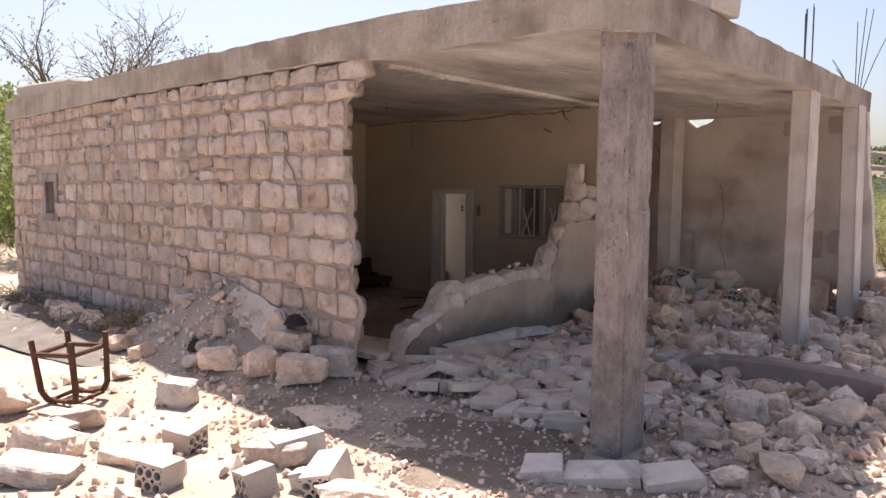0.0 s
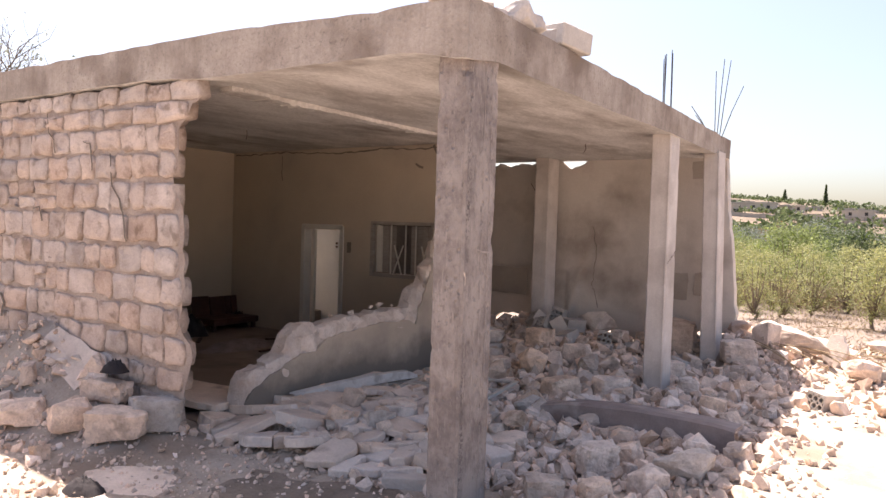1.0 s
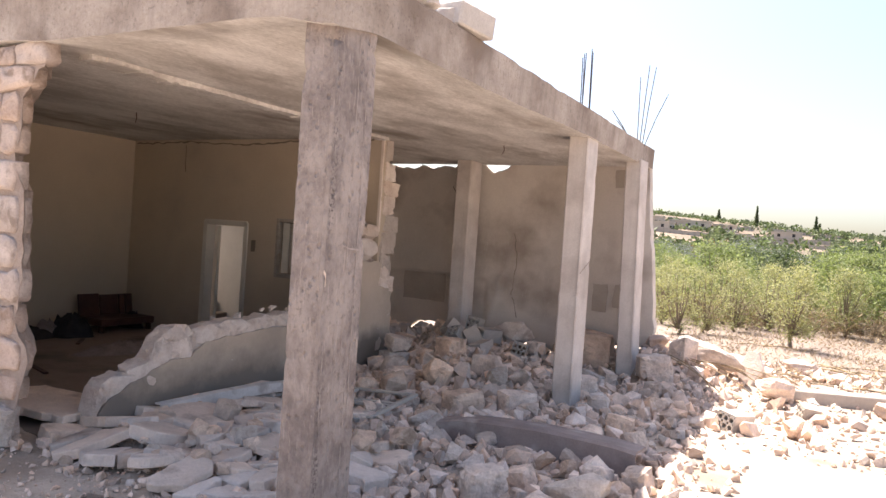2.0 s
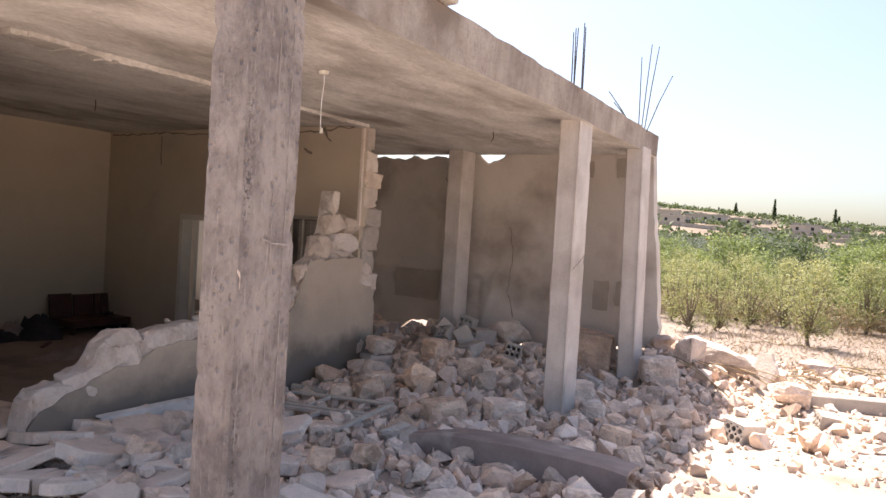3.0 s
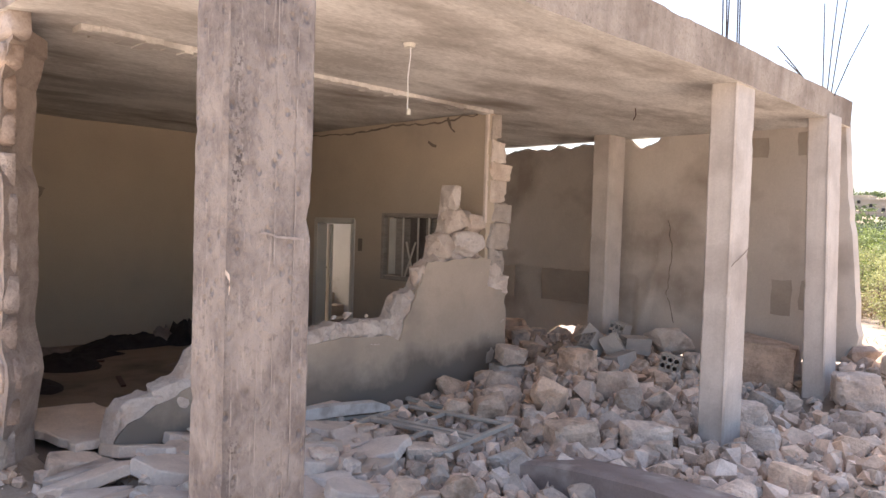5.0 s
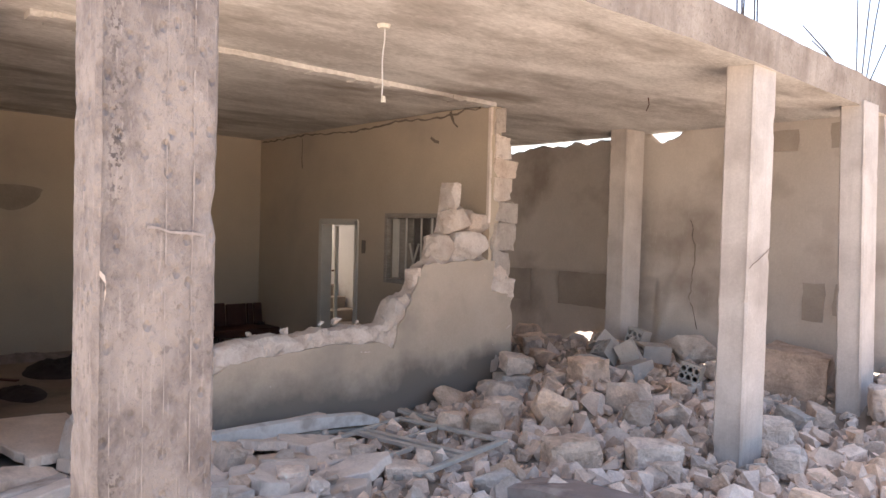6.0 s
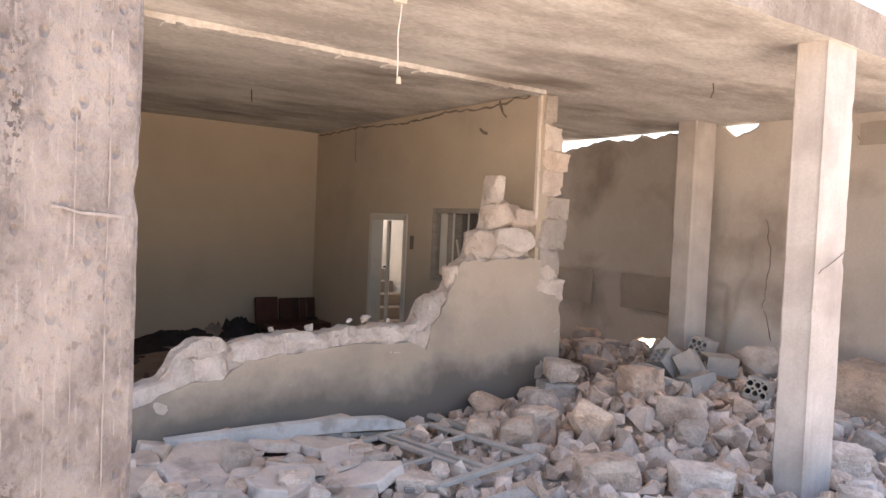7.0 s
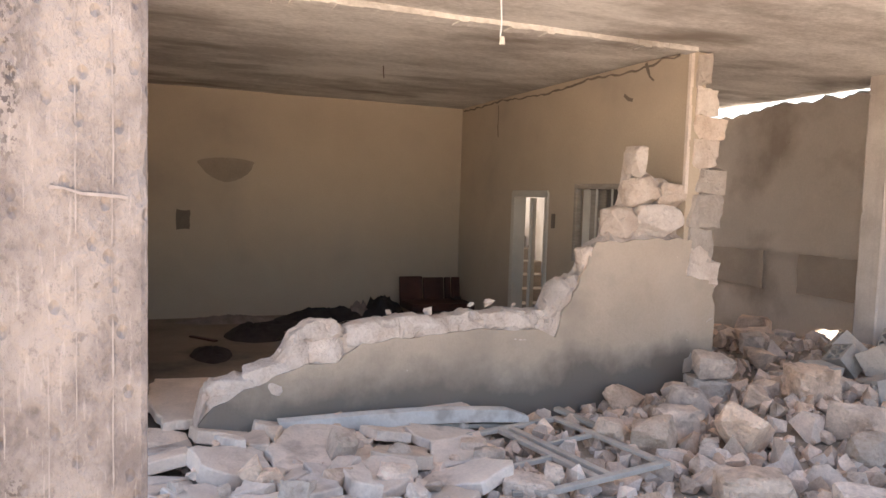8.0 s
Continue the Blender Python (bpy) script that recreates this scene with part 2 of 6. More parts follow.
# ---- building tools ----
def mesh_of(name, bm, material, smooth=False):
    me = bpy.data.meshes.new(name)
    bm.to_mesh(me)
    bm.free()
    for mm in material if isinstance(material, (list, tuple)) else (material,):
        me.materials.append(mm)
    if smooth:
        me.polygons.foreach_set("use_smooth", [True] * len(me.polygons))
    return me


def part(name, bm, material, parent=None, label="", smooth=False, at=None):
    """One mesh object, under a thing or a part where one is given. bm: a bmesh, or a mesh that is shared."""
    ob = new(name, bm if isinstance(bm, bpy.types.Mesh) else mesh_of(name, bm, material, smooth))
    if parent is not None:
        ob.parent = parent
    if at is not None:
        ob.matrix_basis = at
    if label:
        ob["label"] = label
    return ob


def thing(name, label, category, at=None, group="", kind=""):
    ob = new(name)
    ob.empty_display_size = 0.1
    if at is not None:
        ob.matrix_basis = at
    return tagged(ob, label, category, group, kind)


def box(bm, x0, x1, y0, y1, z0, z1, bevel=0.0, m=None):
    made = bmesh.ops.create_cube(bm, size=1)["verts"]
    bmesh.ops.transform(bm, matrix=Matrix.Translation(((x0 + x1) / 2, (y0 + y1) / 2, (z0 + z1) / 2)) @ Matrix.Diagonal((x1 - x0, y1 - y0, z1 - z0, 1)), verts=made)
    if m is not None:
        bmesh.ops.transform(bm, matrix=m, verts=made)
    if bevel:
        edges = list({e for v in made for e in v.link_edges})
        bmesh.ops.bevel(bm, geom=edges, offset=bevel, segments=1, affect="EDGES")
    return bm


def a_box(x0, x1, y0, y1, z0, z1, bevel=0.0):
    return box(bmesh.new(), x0, x1, y0, y1, z0, z1, bevel)


def tube(bm, a, b, r0, r1=None, sides=6):
    """A tapered rod from a to b."""
    a, b, r1 = Vector(a), Vector(b), r0 if r1 is None else r1
    axis = b - a
    turn = axis.to_track_quat("Z", "Y").to_matrix().to_4x4()
    made = bmesh.ops.create_cone(bm, cap_ends=True, segments=sides, radius1=r0, radius2=r1, depth=axis.length)["verts"]
    bmesh.ops.transform(bm, matrix=Matrix.Translation((a + b) / 2) @ turn, verts=made)
    return bm


def hum(x, y, z=0.0, s=1.0):
    return noise.noise(Vector((x * s, y * s, z * s)))


def plate(points, depth, across="x", start=0.0, cuts=0.0):
    """A flat outline (u, z) given depth along an axis: across 'x' lies in y-z, 'y' in x-z, 'z' in x-y."""
    bm = bmesh.new()
    place = {"x": lambda u, v, d: (d, u, v), "y": lambda u, v, d: (u, d, v), "z": lambda u, v, d: (u, v, d)}[across]
    front = [bm.verts.new(place(u, v, start)) for u, v in points]
    back = [bm.verts.new(place(u, v, start + depth)) for u, v in points]
    bm.faces.new(front)
    bm.faces.new(back[::-1])
    for i in range(len(points)):
        j = (i + 1) % len(points)
        bm.faces.new((front[j], front[i], back[i], back[j]))
    bmesh.ops.recalc_face_normals(bm, faces=bm.faces)
    return bm


def ragged(points, step=0.09, rough=0.035, seed=0.0):
    """The outline with its edges broken into short uneven pieces."""
    out = []
    for i, (a, b) in enumerate(zip(points, points[1:])):
        n = max(1, int(math.hypot(b[0] - a[0], b[1] - a[1]) / step))
        for k in range(n):
            f = k / n
            x, y = a[0] + (b[0] - a[0]) * f, a[1] + (b[1] - a[1]) * f
            if k or i:
                x += rough * hum(x * 9, y * 9, seed)
                y += rough * hum(x * 9, y * 9, seed + 7.7)
            out.append((x, y))
    out.append(points[-1])
    return out


# ---- ground ----
def smooth_step(a, b, v):
    v = min(max((v - a) / (b - a), 0.0), 1.0)
    return v * v * (3 - 2 * v)


def bump_at(x, y, cx, cy, sx, sy, h):
    return h * math.exp(-(((x - cx) / sx) ** 2 + ((y - cy) / sy) ** 2))


def ground_z(x, y):
    z = 0.04 * hum(x, y, 3.1, 0.7) + 0.02 * hum(x, y, 8.2, 3.0)
    z += (bump_at(x, y, -6.75, 4.5, 0.95, 0.62, 0.86) + bump_at(x, y, -5.5, 4.3, 0.7, 0.5, 0.2) + bump_at(x, y, -8.0, 4.4, 0.9, 0.5, 0.22)) * smooth_step(4.78, 4.5, y)
    z += bump_at(x, y, -3.9, 9.2, 1.0, 1.1, 0.2) + bump_at(x, y, -4.5, 11.2, 1.8, 0.7, 0.26) + bump_at(x, y, -2.0, 11.8, 0.8, 0.6, 0.22)
    z += bump_at(x, y, -1.6, 11.9, 0.9, 0.7, 0.2) + bump_at(x, y, -3.8, 5.6, 0.9, 0.8, 0.06)
    z += bump_at(x, y, -5.2, 10.3, 1.5, 1.0, 0.15)
    far = math.hypot(x, y)
    if far > 25:
        z += -0.4 * smooth_step(25, 90, far) + 0.25 * hum(x, y, 1.0, 0.06) * smooth_step(25, 60, far)
        hill = smooth_step(95, 300, far) * 17 + smooth_step(215, 420, far) * 11
        bearing = math.degrees(math.atan2(x, y))
        z += hill * (0.53 + 0.0165 * min(max(3 - bearing, -30), 25) + 0.08 * hum(x, y, 5.0, 0.012))
    return z


def make_ground():
    bm = bmesh.new()
    n, cx, cy = 250, -2.5, 7.0
    def spread(i):
        u = 2 * i / n - 1
        return 3.2 * math.sinh(7.3 * u)
    rows = [[bm.verts.new((cx + spread(i), cy + spread(j), ground_z(cx + spread(i), cy + spread(j)))) for i in range(n + 1)] for j in range(n + 1)]
    for j in range(n):
        for i in range(n):
            bm.faces.new((rows[j][i], rows[j][i + 1], rows[j + 1][i + 1], rows[j + 1][i]))
    return tagged(part("ground", bm, M_DUST, smooth=True), "pale dusty earth strewn with crushed rubble", "ground", kind="structure")


make_ground()

# ---- roof slab ----
X_EDGE, Y_EDGE, Y_BACK, X_END = -2.12, 4.33, 11.82, -13.4


def make_slab():
    xs = [X_END + 0.12 * i for i in range(int((X_EDGE - X_END) / 0.12))] + [X_EDGE - 0.06, X_EDGE]
    ys = [Y_EDGE, Y_EDGE + 0.06] + [Y_EDGE + 0.15 + 0.12 * j for j in range(int((Y_BACK - Y_EDGE - 0.15) / 0.12) + 1)]
    keep = lambda i, j: not (-12.6 < xs[i] < -9.8 and 9.12 < ys[j] < 10.2)  # noqa: E731
    bm = bmesh.new()
    cells = {(i, j) for i in range(len(xs) - 1) for j in range(len(ys) - 1) if keep(i, j)}
    verts = {}

    def corner(i, j, k):
        if (i, j, k) not in verts:
            x, y = xs[i], ys[j]
            rim = min(X_EDGE - x, y - Y_EDGE)
            if k:
                z = 3.235 + 0.05 * smooth_step(-2.6, -4.5, x) + 0.006 * hum(x, y, 2, 3) - 0.022 * smooth_step(0.07, 0.0, rim) * max(0.0, hum(x * 4, y * 4, 4))
            else:
                drop = 0.075 * smooth_step(0.5, 0.0, X_EDGE - x) * (1 - 0.6 * smooth_step(6, 9, y)) + 0.05 * smooth_step(0.45, 0.0, y - Y_EDGE) * smooth_step(-5.2, -4.4, x)
                z = 2.99 - drop + 0.006 * hum(x, y, 9, 2.5)
            z -= 0.09 * smooth_step(-8, -13.5, x)
            if rim < 0.01 or j == len(ys) - 1:
                x += 0.008 * hum(x * 9, y * 9, k * 3.3) - (0.012 if k == 0 else 0)
                y += 0.008 * hum(x * 9 + 9, y * 9, k * 3.3)
            verts[i, j, k] = bm.verts.new((x, y, z))
        return verts[i, j, k]

    for i, j in cells:
        f = bm.faces.new((corner(i, j, 1), corner(i + 1, j, 1), corner(i + 1, j + 1, 1), corner(i, j + 1, 1)))
        under = bm.faces.new((corner(i, j, 0), corner(i, j + 1, 0), corner(i + 1, j + 1, 0), corner(i + 1, j, 0)))
        under.material_index = 1
        for (di, dj), (a, b) in {(-1, 0): ((0, 1), (0, 0)), (1, 0): ((1, 0), (1, 1)), (0, -1): ((0, 0), (1, 0)), (0, 1): ((1, 1), (0, 1))}.items():
            if (i + di, j + dj) not in cells:
                bm.faces.new((corner(i + a[0], j + a[1], 0), corner(i + b[0], j + b[1], 0), corner(i + b[0], j + b[1], 1), corner(i + a[0], j + a[1], 1)))
    return tagged(part("roof_slab", bm, [M_SLAB, M_CEIL]), "cracked grey-brown concrete roof slab with stained plastered underside", "roof", kind="structure")


make_slab()


# ---- columns ----
def make_column(x0, x1, y0, y1, label, lean=(0, 0), seed=0.0, foot=-0.25, top=3.0, material=None, worn=1.0):
    """A cast column whose arrises are chipped and whose faces wander a little."""
    ob = thing("concrete_column", label, "column", Matrix.Translation(((x0 + x1) / 2, (y0 + y1) / 2, foot)), group="porch columns")
    w, d, h = (x1 - x0) / 2, (y1 - y0) / 2, top - foot
    bm = bmesh.new()
    ring = []
    for sx, sy in ((-1, -1), (1, -1), (1, 1), (-1, 1)):
        a, b = ((0.016, 0), (0, 0.016)) if sx * sy > 0 else ((0, 0.016), (0.016, 0))
        for ox, oy in (a, b) if sx * sy < 0 else (b, a):
            ring.append((sx * (w - ox), sy * (d - oy), sx, sy))
    full = []
    for k, (x, y, sx, sy) in enumerate(ring):
        full.append((x, y, sx, sy, True))
        nx, ny, *_ = ring[(k + 1) % 8]
        if k % 2 == 1 or math.hypot(nx - x, ny - y) > 0.05:
            for f in (0.25, 0.5, 0.75):
                full.append((x + (nx - x) * f, y + (ny - y) * f, 0, 0, False))
    rows = []
    steps = 80
    for r in range(steps + 1):
        z, row = h * r / steps, []
        for x, y, sx, sy, arris in full:
            wob = 0.010 * hum(x * 4 * 0.3, y * 0.3, z * 1.1 + seed) * 0.5
            if arris:
                chip = max(0.0, hum(sx * 3.1 + seed, sy * 2.3, z * 9) - 0.36) * 0.07 * worn + 0.004 * abs(hum(sx + seed, sy, z * 25))
                x, y = x - sx * chip, y - sy * chip
            row.append(bm.verts.new((x * (1 + wob) + lean[0] * r / steps, y * (1 + wob) + lean[1] * r / steps, z)))
        rows.append(row)
    for a, b in zip(rows, rows[1:]):
        for k in range(len(a)):
            j = (k + 1) % len(a)
            bm.faces.new((a[k], a[j], b[j], b[k]))
    bm.faces.new(rows[0][::-1])
    bm.faces.new(rows[-1])
    bmesh.ops.recalc_face_normals(bm, faces=bm.faces)
    part("shaft", bm, material or M_CONC, ob)
    return ob


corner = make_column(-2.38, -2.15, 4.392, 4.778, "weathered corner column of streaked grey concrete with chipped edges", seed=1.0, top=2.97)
# fins of cement where the formwork boards met, a smear and a fresh chip on the corner column
for y, z0, z1, seed in ((4.605, 0.95, 2.9, 1), (4.692, 0.75, 2.95, 4), (4.54, 0.5, 1.3, 7), (4.44, 0.75, 1.12, 9), (4.66, 0.1, 0.9, 12)):
    rng = random.Random(seed)
    z = z0
    while z < z1:
        long = rng.uniform(0.06, 0.3)
        line = [(y + 0.004 * hum(q * 3.0, seed) + rng.uniform(-0.0007, 0.0007), q) for q in (z + long * k / 6 for k in range(7))]
        thick = rng.uniform(0.0008, 0.0022)
        wide = [thick * (0.25 if k in (0, 6) else rng.uniform(0.6, 1.3)) for k in range(7)]
        pts = [(u - w, v) for (u, v), w in zip(line, wide)] + [(u + w, v) for (u, v), w in zip(line, wide)][::-1]
        fin = plate(pts, 0.003, "x", -2.1515)
        bmesh.ops.translate(fin, vec=(2.265, -4.585, 0.25), verts=fin.verts)
        part("board_fin", fin, M_FIN, corner, "pale cement fin")
        z += long + rng.uniform(0.0, 0.12)
for pts, wide in (([(4.545, 1.715), (4.58, 1.712), (4.62, 1.698), (4.67, 1.695), (4.73, 1.69)], 0.011), ([(4.408, 1.575), (4.425, 1.56), (4.43, 1.53), (4.422, 1.51)], 0.026)):
    one = ragged(pts, 0.02, 0.006, wide * 90)
    two = [(u, v - wide * (0.5 + abs(hum(u * 40, v * 40)))) for u, v in one]
    mark = plate(one + two[::-1], 0.003, "x", -2.1518)
    bmesh.ops.translate(mark, vec=(2.265, -4.585, 0.25), verts=mark.verts)
    part("smear", mark, M_FIN if wide < 0.02 else M_PLATE, corner, "pale cement smear" if wide < 0.02 else "fresh pale chip")
# These three get the paler concrete, which carries light bounced off the ground.
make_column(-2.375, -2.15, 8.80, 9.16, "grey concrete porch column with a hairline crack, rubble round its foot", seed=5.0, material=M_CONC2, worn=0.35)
make_column(-2.24, -2.02, 10.95, 11.33, "grey concrete column at the far end of the porch, paled for bounced light", lean=(-0.07, 0.0), seed=9.0, material=M_CONC2, worn=0.35)
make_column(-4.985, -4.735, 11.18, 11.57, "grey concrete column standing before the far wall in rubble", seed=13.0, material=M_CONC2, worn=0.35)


# ---- walls ----
def stone_mesh(w, h, depth, seed, proud=0.03, rough=1.0):
    """One rough-dressed wall stone: x along the wall, z up, its face towards -y."""
    rng = random.Random(seed)
    bm = bmesh.new()
    j = lambda s: rng.uniform(-s, s) * rough  # noqa: E731
    cut = min(w, h) * 0.14
    outline = [(-w / 2 + cut, -h / 2), (0, -h / 2), (w / 2 - cut, -h / 2), (w / 2, -h / 2 + cut), (w / 2, 0), (w / 2, h / 2 - cut), (w / 2 - cut, h / 2), (0, h / 2), (-w / 2 + cut, h / 2), (-w / 2, h / 2 - cut), (-w / 2, 0), (-w / 2, -h / 2 + cut)]
    outline = [(x + j(0.014), z + j(0.012)) for x, z in outline]
    tilt_x, tilt_z = j(0.035), j(0.035)
    rings = []
    for inset, y in ((1.0, depth), (1.0, -proud * 0.25), (0.93, -proud * 0.85), (0.62, -proud * 1.1)):
        rings.append([bm.verts.new((x * inset, y + (0 if y > 0 else x * tilt_x + z * tilt_z + j(0.008)), z * inset)) for x, z in outline])
    for a, b in zip(rings, rings[1:]):
        for k in range(12):
            m = (k + 1) % 12
            bm.faces.new((a[k], a[m], b[m], b[k]))
    mid = bm.verts.new((j(0.03), -proud * 1.15 + j(0.01), j(0.03)))
    for k in range(12):
        bm.faces.new((rings[-1][k], rings[-1][(k + 1) % 12], mid))
    bm.faces.new(rings[0][::-1])
    bmesh.ops.recalc_face_normals(bm, faces=bm.faces)
    return bm


def rock_template(seed, power=5.0, points=22, bevel=0.035):
    """A broken stone: a hull of a few points, its faces split and roughened, unless bevel is 0."""
    rng = random.Random(seed)
    bm = bmesh.new()
    for _ in range(points):
        v = Vector((rng.gauss(0, 1), rng.gauss(0, 1), rng.gauss(0, 1)))
        n = sum(abs(c) ** power for c in v) ** (1 / power)
        bm.verts.new(v / n * 0.5 * rng.uniform(0.8, 1.0))
    hull = bmesh.ops.convex_hull(bm, input=bm.verts)
    loose = [g for g in {*hull["geom_interior"], *hull["geom_unused"]} if isinstance(g, bmesh.types.BMVert)]
    bmesh.ops.delete(bm, geom=loose, context="VERTS")
    if bevel:
        bmesh.ops.dissolve_limit(bm, angle_limit=radians(14), verts=bm.verts, edges=bm.edges)
        bmesh.ops.bevel(bm, geom=list(bm.edges), offset=bevel, segments=1, affect="EDGES")
        bmesh.ops.triangulate(bm, faces=bm.faces)
        for limit in (0.24, 0.17):
            bmesh.ops.subdivide_edges(bm, edges=[e for e in bm.edges if e.calc_length() > limit], cuts=1)
            bmesh.ops.triangulate(bm, faces=bm.faces)
        for v in bm.verts:
            c = v.co.copy()
            v.co += c.normalized() * (0.03 * hum(c.x * 3.1, c.y * 3.1, c.z * 3.1 + seed) + 0.024 * hum(c.x * 7, c.y * 7, c.z * 7 + seed) + 0.016 * hum(c.x * 17, c.y * 17, c.z * 17 + seed))
    return bm


def cut_block(seed, wear=0.05, cuts=4):
    """A squared stone with flat faces, knocked corners and a slightly crooked shape; one metre each way."""
    rng = random.Random(seed)
    bm = bmesh.new()
    bmesh.ops.create_cube(bm, size=1)
    for v in bm.verts:
        v.co = Vector([c * rng.uniform(0.66, 1.02) for c in v.co])
    bmesh.ops.subdivide_edges(bm, edges=list(bm.edges), cuts=cuts, use_grid_fill=True)
    for v in bm.verts:
        c = v.co.copy()
        rim = sorted(abs(q) for q in c)[1]
        worn = smooth_step(0.26, 0.46, rim) * (0.3 + 1.6 * abs(hum(c.x * 2.5, c.y * 2.5, c.z * 2.5 + seed)))
        v.co -= c.normalized() * wear * worn
        v.co += c.normalized() * (0.06 * hum(c.x * 2.2, c.y * 2.2, c.z * 2.2 + seed) + 0.035 * hum(c.x * 7, c.y * 7, c.z * 7 + seed))
    bmesh.ops.triangulate(bm, faces=bm.faces)
    return bm


def wall_end(z):
    """Where the broken end of the front wall lies at a height."""
    for (z0, x0), (z1, x1) in zip(WALL_BREAK, WALL_BREAK[1:]):
        if z0 <= z <= z1:
            return x0 + (x1 - x0) * (z - z0) / (z1 - z0)
    return WALL_BREAK[-1][1]


WALL_BREAK = [(-0.3, -4.8), (0.3, -4.83), (0.51, -4.76), (0.63, -4.69), (0.86, -4.7), (0.92, -4.87), (1.24, -4.8), (1.5, -4.83), (1.75, -4.81), (1.95, -4.86), (2.16, -4.97), (2.49, -4.91), (2.62, -4.89), (2.74, -4.7), (3.0, -4.63)]
W_LEFT = -13.3


def make_front_wall():
    wall = thing("wall_front", "wall of rough pinkish limestone blocks in earth mortar, broken at one end", "wall", kind="structure")
    hole = (-11.9, -11.56, 1.4, 1.88)
    bm = bmesh.new()
    # the core, in strips round the little window
    inner = ragged([(wall_end(z) + 0.005, z) for z in [-0.3 + 0.1 * k for k in range(33)]], 0.06, 0.05, 2.0)
    front = [bm.verts.new((x, 4.386, z)) for x, z in inner]
    back = [bm.verts.new((x - 0.42 + 0.08 * hum(z * 5, 3), 4.70, z)) for x, z in inner]
    left_f = [bm.verts.new((-11.3, 4.386, z)) for x, z in inner]
    left_b = [bm.verts.new((-11.3, 4.70, z)) for x, z in inner]
    for k in range(len(inner) - 1):
        bm.faces.new((front[k], front[k + 1], back[k + 1], back[k]))
        bm.faces.new((left_f[k], left_f[k + 1], front[k + 1], front[k]))
        bm.faces.new((back[k], back[k + 1], left_b[k + 1], left_b[k]))
    x0, x1, z0, z1 = hole
    box(bm, x1, -11.3, 4.386, 4.70, -0.3, 2.93)
    box(bm, W_LEFT, x0, 4.386, 4.70, -0.3, 2.9)
    box(bm, x0, x1, 4.386, 4.70, -0.3, z0)
    box(bm, x0, x1, 4.386, 4.70, z1, 2.9)
    bmesh.ops.recalc_face_normals(bm, faces=bm.faces)
    part("core", bm, M_MORTAR, wall)
    part("inner_plaster", a_box(-9.4, -5.45, 4.703, 4.72, -0.1, 2.96), M_TAN, wall, "tan plaster")
    rim = bmesh.new()
    for a in ((x0 - 0.12, x0, z0 - 0.12, z1 + 0.12), (x1, x1 + 0.12, z0 - 0.12, z1 + 0.12), (x0, x1, z1, z1 + 0.12), (x0, x1, z0 - 0.12, z0)):
        box(rim, a[0], a[1], 4.355, 4.42, a[2], a[3], 0.008)
    part("window_surround", rim, M_CONC, wall, "plain cement surround of a small window")
    part("window_board", a_box(x0, x1, 4.52, 4.55, z0, z1), M_DARKWOOD, wall, "dark board in the small window")
    rng = random.Random(11)
    z, row = -0.12, 0
    while z < 2.9:
        h = rng.uniform(0.21, 0.3) if z < 2.55 else 2.985 - z if z > 2.66 else (2.985 - z) / 2
        if h < 0.1:
            break
        x = wall_end(z + h / 2) + rng.uniform(-0.07, 0.02)
        while x > W_LEFT:
            w = min(rng.choice((rng.uniform(0.17, 0.24), rng.uniform(0.24, 0.36), rng.uniform(0.3, 0.44))) * (1.25 if x < -9.5 else 1.0), x - W_LEFT)
            if w < 0.08:
                break
            cx, cz = x - w / 2, z + h / 2 - 0.085 * smooth_step(-8, -13.5, x) * (z / 3)
            if not (x0 - 0.2 < cx < x1 + 0.2 and z0 - 0.22 < cz < z1 + 0.22):
                gap = rng.uniform(0.012, 0.028) if rng.random() > 0.12 else rng.uniform(0.034, 0.055)
                whole = rng.random() > 0.06 or h < 0.24
                for dz, hh in ((0.0, h - gap),) if whole else ((-h * 0.26, h * 0.46 - gap), (h * 0.24, h * 0.5 - gap)):
                    part("stone", stone_mesh(w - gap * rng.uniform(0.7, 1.6), hh * rng.uniform(0.9, 1.0), 0.1 if x > -5.2 else 0.05, rng.random(), rng.uniform(0.006, 0.028), 1.35), M_WSTONE, wall, smooth=True,
                         at=Matrix.Translation((cx, 4.379, cz + dz)) @ Matrix.Rotation(rng.uniform(-0.05, 0.05), 4, "Y"))
            x -= w
        z += h
        row += 1
    return wall


FLOOR = 0.08


